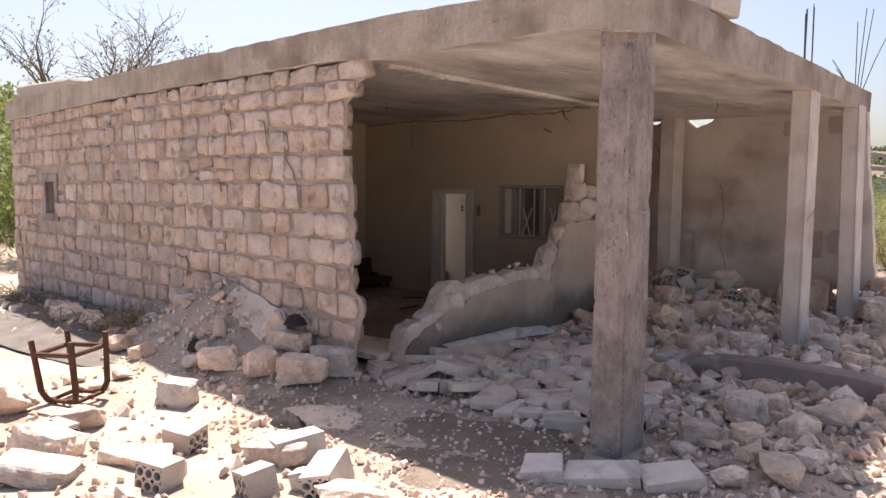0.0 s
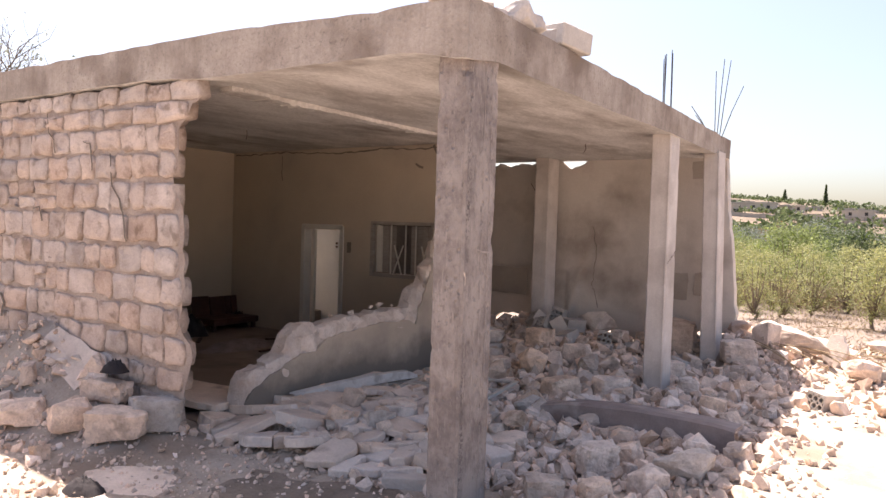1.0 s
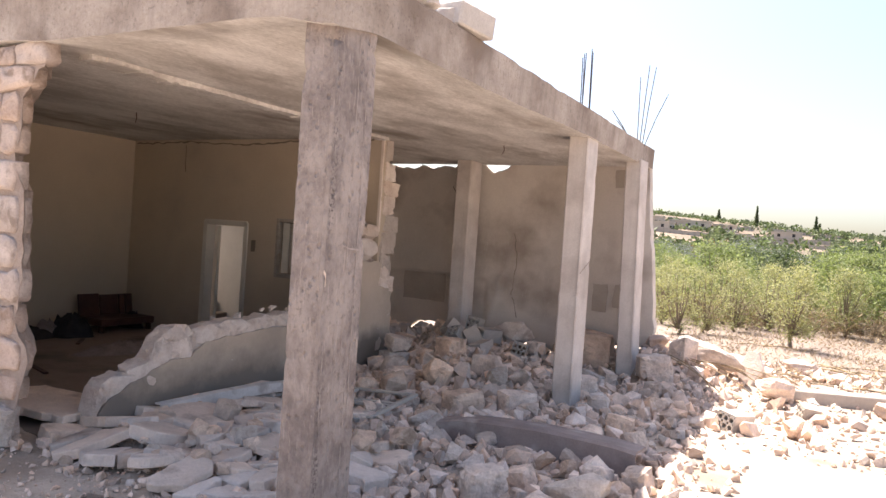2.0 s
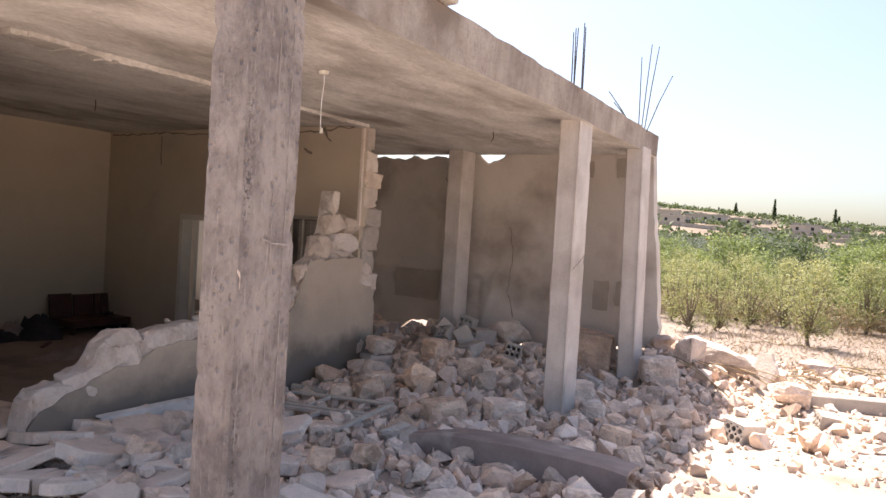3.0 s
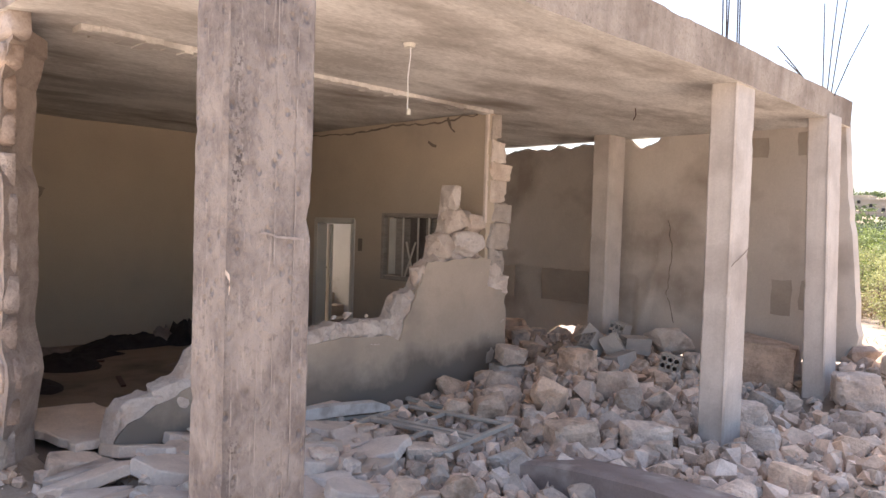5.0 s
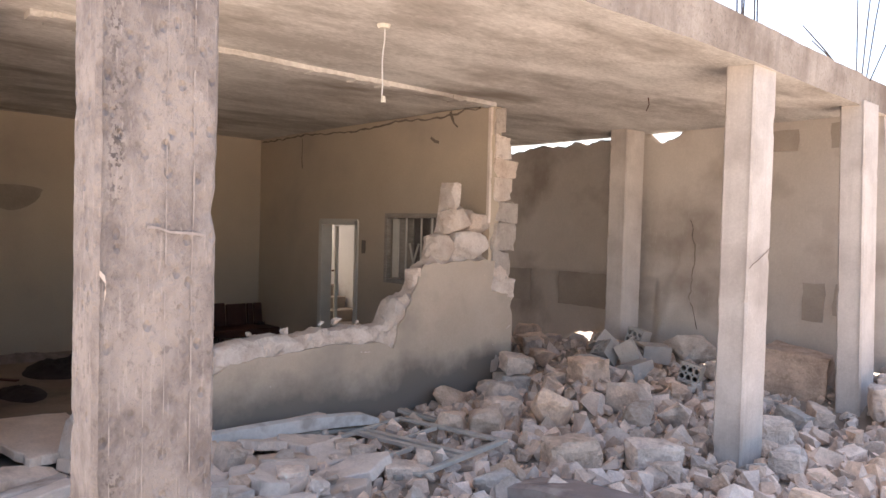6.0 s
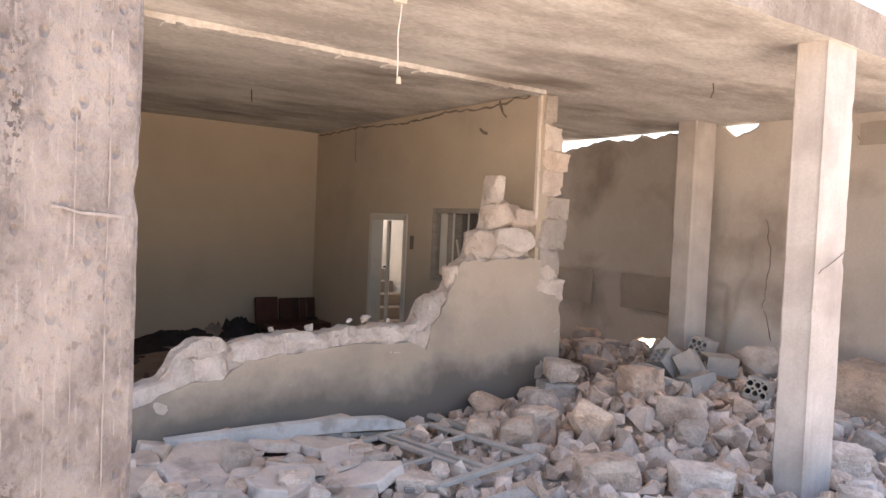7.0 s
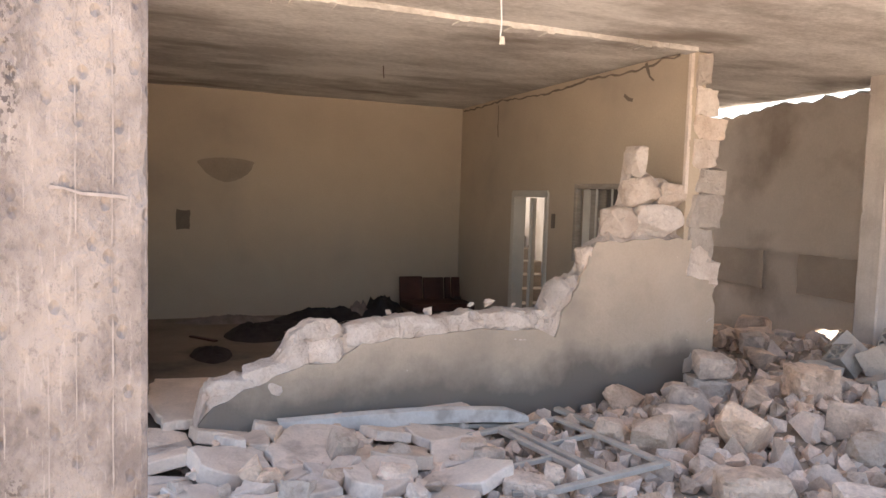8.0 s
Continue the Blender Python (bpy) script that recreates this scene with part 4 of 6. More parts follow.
# pale broken slabs between the corner column and the low wall: one screed, cracked into flat pieces
def clip_half(poly, px, py, nx, ny):
    """The part of a flat outline on the inner side of a line."""
    out = []
    for (ax, ay), (bx, by) in zip(poly, poly[1:] + poly[:1]):
        da, db = (ax - px) * nx + (ay - py) * ny, (bx - px) * nx + (by - py) * ny
        if da <= 0:
            out.append((ax, ay))
        if da * db < 0:
            f = da / (da - db)
            out.append((ax + (bx - ax) * f, ay + (by - ay) * f))
    return out


def lay_piece(rng, poly, big, n, r):
    """One flat piece of the cracked screed, tilted and sunk a little."""
    cx, cy = sum(p[0] for p in poly) / len(poly), sum(p[1] for p in poly) / len(poly)
    shrink = rng.uniform(0.9, 1.03)
    pts = [((px - cx) * shrink, (py - cy) * shrink) for px, py in poly]
    thick = rng.uniform(0.055, 0.11)
    bm = plate(ragged(pts + pts[:1], 0.06, 0.04, n * 1.7)[:-1], thick, "z", -thick / 2)
    bmesh.ops.bevel(bm, geom=[e for e in bm.edges if abs(e.verts[0].co.z - e.verts[1].co.z) < 0.02], offset=0.008, segments=1, affect="EDGES")
    lift = 0.16 if big else rng.uniform(0.0, 0.11) + 0.05 * smooth_step(-3.4, -4.5, cx)
    tilt = 4 if big else 13
    ob = part("screed_slab", bm, M_PLATE, at=pose(cx, cy, ground_z(cx, cy) + lift, rng.uniform(-tilt, tilt), rng.uniform(-tilt, tilt), rng.uniform(-5, 5)))
    tagged(ob, "large pale slab of broken screed across the doorway" if big else "pale grey broken screed slab lying on rubble", "slab", "broken floor slabs")
    taken.append((cx, cy, 0.7 * r))


def cracked_screed():
    rng = random.Random(61)
    seeds = [(-5.42, 5.0, 0.22)]
    for _ in range(4000):
        x, y = rng.uniform(-4.9, -2.55), rng.uniform(4.72, 6.9)
        r = 0.09 + 0.15 * smooth_step(-3.0, -4.2, x) * rng.random() ** 2 + 0.05 * rng.random()
        if y > 6.55 - 0.3 * (x + 4.6) * (x > -4.3) + 0.15 or (x > -3.1 and y < 5.2 and rng.random() < 0.8) or abs(x + 2.3) < 0.35:
            continue
        if all((x - a) ** 2 + (y - b) ** 2 > (r + q) ** 2 for a, b, q in seeds):
            seeds.append((x, y, r))
    for n, (x, y, r) in enumerate(seeds):
        big = n == 0
        poly = [(x + 2.6 * r * math.cos(a), y + 2.6 * r * math.sin(a)) for a in [rng.random() + k * math.pi / 3 for k in range(6)]] if not big else [(-5.95, 4.78), (-5.45, 4.72), (-4.92, 4.9), (-5.05, 5.3), (-5.45, 5.5), (-5.95, 5.3)]
        for a, b, q in seeds:
            d = math.hypot(a - x, b - y)
            if 0 < d < 2.6 * (r + q) and not big:
                f = 0.5 + 0.5 * (r - q) / (r + q) * 0.8
                poly = clip_half(poly, x + (a - x) * f, y + (b - y) * f, (a - x) / d, (b - y) / d)
        pieces = [poly]
        if not big and rng.random() < 0.45:
            a = rng.uniform(0, math.pi)
            px, py = x + rng.uniform(-0.06, 0.06), y + rng.uniform(-0.06, 0.06)
            pieces = [clip_half(poly, px, py, math.cos(a), math.sin(a)), clip_half(poly, px, py, -math.cos(a), -math.sin(a))]
        for poly in pieces:
            if len(poly) < 3:
                continue
            lay_piece(rng, poly, big, n, r)


cracked_screed()
scatter(44, (-4.7, -2.6, 4.75, 6.9), (0.08, 0.24), "rubble on the broken slabs", "dusty limestone rubble stone among broken slabs", 22, crowd=0.3, lift=0.08)
for x, y, sx, sy, rz in ((-2.42, 3.86, 0.25, 0.26, 30), (-2.1, 4.05, 0.46, 0.25, 28), (-1.74, 4.25, 0.38, 0.25, 44)):
    rest(SLABS[int(-x * 10) % 3], "paving_slab", "pale smooth stone slab lying before the column", "slab", x, y, sx, sy, 0.085, rz, (5, -6), "slabs before the column", sink=0.0)

scatter(66, (-2.4, -0.75, 4.6, 9.8), (0.12, 0.34), "rubble beside the porch", "grey limestone rubble stone", 31)
scatter(112, (-4.7, -1.5, 6.8, 11.6), (0.14, 0.36), "rubble under the porch", "dusty limestone rubble stone in the porch heap", 32)
scatter(14, (-6.9, -4.9, 9.4, 11.5), (0.2, 0.5), "rubble behind the room", "dusty limestone rubble stone behind the room", 33)
scatter(26, (-8.0, -4.9, 3.45, 4.3), (0.1, 0.3), "rubble by the stone wall", "dusty limestone rubble stone by the wall", 34)
scatter(10, (-12.0, -8.6, 3.2, 4.3), (0.14, 0.5), "rubble by the stone wall", "dusty limestone rubble stone by the wall", 35)
scatter(32, (-1.5, 2.6, 9.2, 14.2), (0.14, 0.42), "sunlit rubble", "sunlit pale limestone rubble stone", 36)
scatter(11, (-6.8, -2.6, 1.7, 3.3), (0.12, 0.34), "sunlit rubble in front", "sunlit pale limestone rubble stone", 37)


def small_rubble():
    """Crushed stone too small to count, as one sheet of loose pieces."""
    rng = np.random.default_rng(4)
    shapes = []
    for k in range(10):
        bm = rock_template(300 + k, 4.0, 11, 0)
        bm.verts.index_update()
        shapes.append((np.array([v.co[:] for v in bm.verts]), [[v.index for v in f.verts] for f in bm.faces]))
        bm.free()
    verts, faces, total = [], [], 0
    zones = ((420, -4.75, -1.2, 6.7, 11.6, 0.12, 0.26), (60, -2.3, -0.8, 4.8, 9.5, 0.1, 0.2), (30, -8.6, -5.0, 3.4, 4.3, 0.1, 0.2), (120, -1.6, 2.6, 9.0, 14.5, 0.1, 0.26), (90, -6.9, -4.9, 9.3, 11.6, 0.12, 0.3), (60, -12, -8.6, 3.2, 4.3, 0.1, 0.24), (30, -6.8, -2.6, 1.5, 3.3, 0.08, 0.16), (4200, -4.8, -0.7, 5.0, 11.9, 0.03, 0.16), (900, -5.2, -2.4, 4.4, 7.0, 0.03, 0.12), (1100, -8.8, -4.9, 3.2, 4.36, 0.015, 0.07), (900, -2.4, -0.3, 3.8, 8.0, 0.02, 0.10),
             (800, -7.2, -2.2, 1.2, 4.0, 0.015, 0.07), (1500, -4.9, -2.0, 2.9, 4.8, 0.01, 0.05), (500, -2.0, -0.6, 3.5, 5.5, 0.012, 0.06), (1600, -1.9, 2.8, 8.5, 15.0, 0.03, 0.13), (600, -7.0, -4.9, 9.3, 12.6, 0.03, 0.16), (500, -13, -8.6, 3.0, 4.3, 0.03, 0.14), (500, -2.5, 0.0, 2.5, 4.5, 0.015, 0.06))
    for count, x0, x1, y0, y1, small, large in zones:
        for _ in range(count):
            x, y = rng.uniform(x0, x1), rng.uniform(y0, y1)
            if blocked(x, y):
                continue
            s = small + (large - small) * rng.random() ** 2.5
            co, fs = shapes[rng.integers(10)]
            turn = np.array(Euler(rng.uniform(0, 6.28, 3)).to_matrix())
            verts.extend(((co * s * (1.2, 1.0, 0.8)) @ turn.T + (x, y, ground_z(x, y) + s * 0.22)).tolist())
            faces.extend([[i + total for i in f] for f in fs])
            total += len(co)
    me = bpy.data.meshes.new("crushed_rubble")
    me.from_pydata(verts, [], faces)
    me.materials.append(M_SMALL)
    tagged(new("crushed_rubble", me), "crushed pale stone and mortar littering the ground", "rubble", kind="stuff")


small_rubble()


# ---- things on and under the roof ----
def rebar_cluster(x, y, rods, label):
    ob = thing("rebar_cluster", label, "rebar", Matrix.Translation((x, y, 3.2)), group="rebar on the roof")
    for dx, dy, tx, ty, h in rods:
        bm = bmesh.new()
        tube(bm, (dx, dy, 0), (dx + tx * 0.45, dy + ty * 0.45, h * 0.5), 0.0062, 0.0062, 5)
        tube(bm, (dx + tx * 0.45, dy + ty * 0.45, h * 0.5), (dx + tx, dy + ty, h), 0.0062, 0.005, 5)
        part("rod", bm, M_REBAR, ob)


rebar_cluster(-2.2, 8.76, [(0.0, -0.18, 0.0, -0.03, 0.55), (-0.02, -0.06, 0.0, -0.04, 0.62), (0.02, 0.05, 0.0, -0.03, 0.7), (0.0, 0.14, 0.01, -0.05, 0.68), (-0.04, 0.0, 0.0, 0.02, 0.66)], "bundle of upright bare reinforcing rods above a column")
rebar_cluster(-2.15, 11.0, [(0.0, -0.14, 0.0, -0.06, 0.86), (0.0, 0.0, 0.04, 0.09, 1.08), (0.02, 0.06, 0.08, 0.15, 1.08), (0.04, 0.1, 0.2, 0.32, 0.75), (0.0, -0.55, 0.0, -0.85, 0.2), (0.0, -0.5, 0.0, -0.7, 0.12)], "splayed and bent bare reinforcing rods above a column")
tagged(part("roof_block", a_box(-0.13, 0.13, -0.19, 0.19, -0.085, 0.085, 0.012), M_BLOCK, at=pose(-2.2, 5.9, 3.335, -4, 3, -14)), "pale cement block lying on the roof edge", "block")
tagged(part("roof_block", a_box(-0.95, 0.95, -0.2, 0.2, -0.12, 0.12, 0.03), M_BLOCK, at=pose(-12.3, 4.7, 3.33, 2, 1, 2)), "long pale cement lump lying on the roof edge", "block")
rng = random.Random(77)
for k in range(16):
    s = rng.uniform(0.18, 0.36)
    ob = new("roof_stone", GREY_ROCKS[k % 4])
    ob.matrix_basis = pose(-2.26 - rng.uniform(0, 0.25), 4.5 + 0.105 * k, 3.225 + s * 0.28, rng.uniform(-20, 20), rng.uniform(-20, 20), rng.uniform(0, 360)) @ Matrix.Diagonal((s * 1.2, s, s * 0.75, 1))
    tagged(ob, "broken stone lying on the roof edge", "stone", "stones on the roof")
for k in range(12):
    s = rng.uniform(0.06, 0.12)
    ob = new("roof_stone", GREY_ROCKS[k % 4])
    ob.matrix_basis = pose(-2.25 - rng.uniform(0, 0.3), 6.6 + 0.35 * k, 3.22 + s * 0.25, 0, 0, rng.uniform(0, 360)) @ Matrix.Diagonal((s * 1.2, s, s * 0.75, 1))
    tagged(ob, "small broken stone lying on the roof edge", "stone", "stones on the roof")

cord = thing("lamp_cord", "white lamp cord hanging from a ceiling rose, no lamp", "lamp cord", Matrix.Translation((-3.44, 6.45, 2.985)))
part("ceiling_rose", tube(bmesh.new(), (0, 0, 0), (0, 0, -0.025), 0.045, 0.035, 14), M_CREAM, cord)
bm = bmesh.new()
for k in range(6):
    tube(bm, (0.012 * math.sin(k), 0.01 * math.cos(k * 1.3), -0.02 - 0.07 * k), (0.012 * math.sin(k + 1), 0.01 * math.cos((k + 1) * 1.3), -0.09 - 0.07 * k), 0.004, 0.004, 5)
part("wire", bm, M_WHITE, cord)
part("holder", tube(bmesh.new(), (0, 0.01, -0.44), (0, 0.01, -0.48), 0.012, 0.016, 8), M_CREAM, cord)
for x, y in ((-6.98, 6.92), (-3.5, 9.6)):
    hook = thing("ceiling_hook", "rusty bent wire hook in the ceiling", "hook", Matrix.Translation((x, y, 2.985)), group="ceiling hooks")
    bm = tube(bmesh.new(), (0, 0, 0.01), (0.01, 0, -0.06), 0.005, 0.005, 5)
    tube(bm, (0.01, 0, -0.06), (-0.03, 0.02, -0.11), 0.005, 0.004, 5)
    part("wire", bm, M_RUST, hook)


def crack(points, across, level, width, name, label, seed):
    """A thin dark open joint that wanders along a wall."""
    rng = random.Random(seed)
    line = ragged(points, 0.06, 0.03, seed)
    one, two = [], []
    for k, (u, v) in enumerate(line):
        (u0, v0), (u1, v1) = line[max(k - 1, 0)], line[min(k + 1, len(line) - 1)]
        n = math.hypot(u1 - u0, v1 - v0) or 1.0
        d = width * rng.uniform(0.25, 0.6)
        one.append((u - (v1 - v0) / n * d, v + (u1 - u0) / n * d))
        two.append((u + (v1 - v0) / n * d, v - (u1 - u0) / n * d))
    pts = one + two[::-1]
    return tagged(part(name, plate(pts, 0.004, across, level), M_DARKMARK), label, "crack", kind="structure")


for k, line in enumerate(([(-6.86, 2.81), (-6.84, 2.62), (-6.72, 2.55), (-6.71, 2.43)], [(-6.24, 2.52), (-6.12, 2.5), (-6.09, 2.25)], [(-5.81, 2.4), (-5.78, 2.1), (-5.66, 2.0), (-5.55, 1.63)], [(-9.5, 1.9), (-9.3, 1.91)], [(-7.1, 1.9), (-6.98, 1.9), (-6.93, 1.78)],
                          [(-7.72, 1.02), (-7.66, 0.92), (-7.7, 0.78)], [(-7.72, 1.0), (-7.9, 1.03)], [(-8.3, 1.55), (-8.0, 1.56)], [(-10.4, 2.3), (-10.36, 2.05)], [(-8.9, 2.6), (-8.87, 2.35)])):
    crack(line, "y", 4.347, 0.03 if k == 5 else 0.016, "trim_crack", "dark open crack between limestone blocks", 30 + k)
crack([(-9.5, 2.93), (-8.2, 2.95), (-7.2, 2.9), (-6.5, 2.95), (-5.6, 2.93), (-5.0, 2.97)], "y", 8.914, 0.022, "trim_crack", "dark crack along the top of the plastered wall", 1)
crack([(-5.45, 2.97), (-5.4, 2.85), (-5.33, 2.8)], "y", 8.913, 0.03, "trim_crack", "dark crack in tan plaster", 2)
crack([(-5.75, 2.72), (-5.62, 2.66)], "y", 8.913, 0.04, "trim_crack", "small chip in tan plaster", 3)
crack([(8.81, 1.5), (9.15, 1.65)], "x", -2.149, 0.003, "trim_crack", "hairline crack across the column", 5)
crack([(-5.35, 2.9), (-5.3, 2.6), (-5.1, 2.2), (-5.12, 1.9)], "y", 11.735, 0.016, "trim_crack", "crack running down the tan render", 6)
crack([(-6.6, 2.85), (-6.3, 2.7), (-6.28, 2.5), (-6.55, 2.45)], "y", 11.735, 0.018, "trim_crack", "crack round a loose piece of tan render", 7)
crack([(-4.2, 2.1), (-4.1, 1.5), (-4.16, 1.0), (-4.05, 0.6)], "y", 11.735, 0.010, "trim_crack", "crack running down the tan render", 8)
crack([(-3.3, 2.95), (-3.25, 2.7), (-2.95, 2.66), (-2.9, 2.9)], "y", 11.735, 0.014, "trim_crack", "crack round a loose piece of tan render", 9)
crack([(-8.4, 2.9), (-8.38, 2.5)], "y", 8.913, 0.012, "trim_crack", "hairline crack in tan plaster", 10)
mark = [(0.36 * math.cos(a) * (1 if math.sin(a) > 0 else 0.5 + 0.4 * abs(math.cos(a))) + 5.68, 2.05 + (0.07 if math.sin(a) > 0 else 0.24) * math.sin(a)) for a in [2 * math.pi * k / 22 for k in range(22)]]
tagged(part("trim_soot_mark", plate(mark, 0.004, "x", -9.552), M_FAINT), "fan-shaped soot mark on tan plaster", "soot mark", kind="structure")
# Both holes are flat plates; dark colour stands in for their shaded depth.
tagged(part("trim_wall_hole", plate(ragged([(5.08, 1.2), (5.24, 1.2), (5.24, 1.45), (5.08, 1.45), (5.08, 1.2)], 0.05, 0.02, 3)[:-1], 0.004, "x", -9.552), M_DARKMARK), "small dark hole in tan plaster", "hole", kind="structure")
tagged(part("trim_wall_hole", plate(ragged([(-6.98, 1.4), (-6.9, 1.4), (-6.9, 1.56), (-6.98, 1.56), (-6.98, 1.4)], 0.05, 0.02, 5)[:-1], 0.004, "y", 8.914), M_DARKMARK), "small dark socket hole in tan plaster", "hole", kind="structure")


# ---- things in the room ----
seat = thing("broken_sofa", "broken dark red-brown wooden sofa back against the wall", "sofa", pose(-9.3, 8.42, FLOOR - 0.0, 0, 0, 90))
for k, (a, b, h) in enumerate(((-0.45, -0.12, 0.52), (-0.1, 0.2, 0.5), (0.22, 0.31, 0.5), (0.33, 0.45, 0.5))):
    part("back_board", box(bmesh.new(), a, b, -0.02, 0.02, 0.12, h, 0.008, pose(0, 0, 0, -9, 0, 0)), M_DARKWOOD, seat)
part("seat_frame", a_box(-0.45, 0.45, -0.5, 0.02, 0.1, 0.2, 0.015), M_DARKWOOD, seat)
for a in (-0.4, 0.4):
    part("leg", a_box(a - 0.03, a + 0.03, -0.45, -0.39, 0, 0.1, 0.006), M_DARKWOOD, seat)


def heap(name, label, x, y, sx, sy, sz, seed, material, base=FLOOR, category="cloth", group="cloth left about"):
    """A crumpled heap of cloth: a low mound with folds."""
    bm = bmesh.new()
    n, m = 30, 9
    rows = []
    for j in range(m + 1):
        r = j / m
        row = []
        for k in range(n):
            a = 2 * math.pi * k / n
            rr = r * (1 + 0.25 * hum(math.cos(a) * 1.6, math.sin(a) * 1.6, seed))
            fold = 0.5 * abs(hum(rr * math.cos(a) * 4, rr * math.sin(a) * 4, seed + 3)) + 0.2 * hum(rr * math.cos(a) * 9, rr * math.sin(a) * 9, seed)
            row.append(bm.verts.new((sx * rr * math.cos(a), sy * rr * math.sin(a), sz * (1 - r * r) * (0.65 + fold))))
        rows.append(row)
    for a, b in zip(rows, rows[1:]):
        for k in range(n):
            bm.faces.new((a[k], b[k], b[(k + 1) % n], a[(k + 1) % n]))
    return tagged(part(name, bm, material, smooth=True, at=Matrix.Translation((x, y, base - 0.005))), label, category, group)


heap("dirty_blanket", "heap of dark dirty clothes on the room floor", -9.1, 6.9, 0.3, 0.75, 0.2, 1, M_CLOTH)
heap("dirty_blanket", "heap of dark dirty clothes on the room floor", -8.95, 7.6, 0.3, 0.3, 0.4, 2, M_CLOTH)
heap("dirty_blanket", "pale dusty cloth bundle beside dark clothes", -9.1, 7.35, 0.22, 0.22, 0.26, 3, M_CLOTH2)
heap("dirty_blanket", "heap of dark dirty clothes on the room floor", -8.7, 6.2, 0.25, 0.5, 0.1, 4, M_CLOTH)
heap("dirty_blanket", "heap of dark dirty clothes on the room floor", -8.3, 5.9, 0.5, 0.35, 0.16, 14, M_CLOTH)
heap("dirty_blanket", "dark dusty rug rolled up on the room floor", -7.6, 7.4, 0.3, 0.6, 0.14, 15, M_CLOTH2)
heap("dirty_blanket", "dark charred bundle against the plastered wall", -9.2, 8.75, 0.22, 0.16, 0.3, 16, M_CLOTH)
heap("dark_blanket", "round dark charred blanket on the room floor", -7.4, 5.34, 0.42, 0.2, 0.09, 5, M_CLOTH)
heap("dirty_blanket", "dusty brown cloth beside the wall", -9.2, 5.7, 0.2, 0.6, 0.1, 6, M_CLOTH2)
heap("black_rag", "black rag lying on crushed stone", -4.45, 3.36, 0.17, 0.12, 0.13, 7, M_CLOTH, ground_z(-4.45, 3.36))
heap("black_rag", "black rag caught in the rubble mound", -5.45, 4.2, 0.14, 0.1, 0.12, 8, M_CLOTH, ground_z(-5.95, 4.28) + 0.05)
heap("black_rag", "black rag caught in the rubble mound", -6.5, 3.75, 0.1, 0.07, 0.16, 9, M_CLOTH, ground_z(-6.5, 3.75))
# A wide, low mound that makes the ground darker along the wall's foot.
heap("ash_bed", "low dark grey mound along the wall's foot", -10.2, 3.6, 3.2, 0.95, 0.13, 17, M_DARKGREY, 0.03, "earth", "bare patches")
heap("earth_patch", "bare damp brown earth before the porch", -3.2, 4.15, 0.85, 0.5, 0.03, 23, M_EARTH, ground_z(-3.2, 4.15) - 0.005, "earth", "bare patches")
heap("earth_patch", "bare damp brown earth before the porch", -2.9, 3.5, 0.7, 0.35, 0.03, 24, M_EARTH, ground_z(-2.9, 3.5) - 0.005, "earth", "bare patches")
heap("earth_patch", "bare damp brown earth before the porch", -1.5, 4.0, 0.6, 0.4, 0.03, 25, M_EARTH, ground_z(-1.5, 4.0) - 0.005, "earth", "bare patches")
heap("lime_powder", "pale spilt lime powder on the ground", -4.35, 3.72, 0.55, 0.32, 0.035, 18, M_PLATE, ground_z(-4.35, 3.72) - 0.01, "earth", "bare patches")
rng = random.Random(19)
for k in range(9):
    x, y = rng.uniform(-8.6, -6.4), rng.uniform(5.1, 8.2)
    ob = thing("wood_scrap", "dark wooden scrap on the dusty room floor", "scrap", pose(x, y, FLOOR, 0, 0, rng.uniform(0, 180)), "scraps in the room")
    part("board", a_box(-rng.uniform(0.1, 0.3), 0.2, -0.025, 0.025, 0, 0.02, 0.003), M_DARKWOOD, ob)


# ---- things in the porch rubble ----
def sheet_beam():
    """A bent brown steel channel lying across the stones: a front web and a flange behind it."""
    ob = thing("steel_channel", "bent brown steel channel lying across the rubble", "beam", Matrix.Translation((-2.0, 7.0, -0.05)))
    line = [(-2.84, 0.17), (-2.6, 0.22), (-2.3, 0.245), (-1.9, 0.27), (-1.5, 0.275), (-1.2, 0.27), (-1.02, 0.25)]
    for name, section in (("web", ((0.0, -0.22), (-0.012, -0.2), (0.01, 0.0), (0.05, 0.02), (0.06, 0.0), (0.022, -0.02))), ("flange", ((0.052, 0.019), (0.36, -0.01), (0.36, -0.03), (0.062, 0.0)))):
        bm = bmesh.new()
        rows = [[bm.verts.new((x + 2.0, y + 0.03 * math.sin(x * 2), z + dz)) for y, dz in section] for x, z in line]
        n = len(section)
        for a, b in zip(rows, rows[1:]):
            for k in range(n):
                bm.faces.new((a[k], a[(k + 1) % n], b[(k + 1) % n], b[k]))
        bm.faces.new(rows[0])
        bm.faces.new(rows[-1][::-1])
        bmesh.ops.recalc_face_normals(bm, faces=bm.faces)
        part(name, bm, M_BEAM, ob)


sheet_beam()


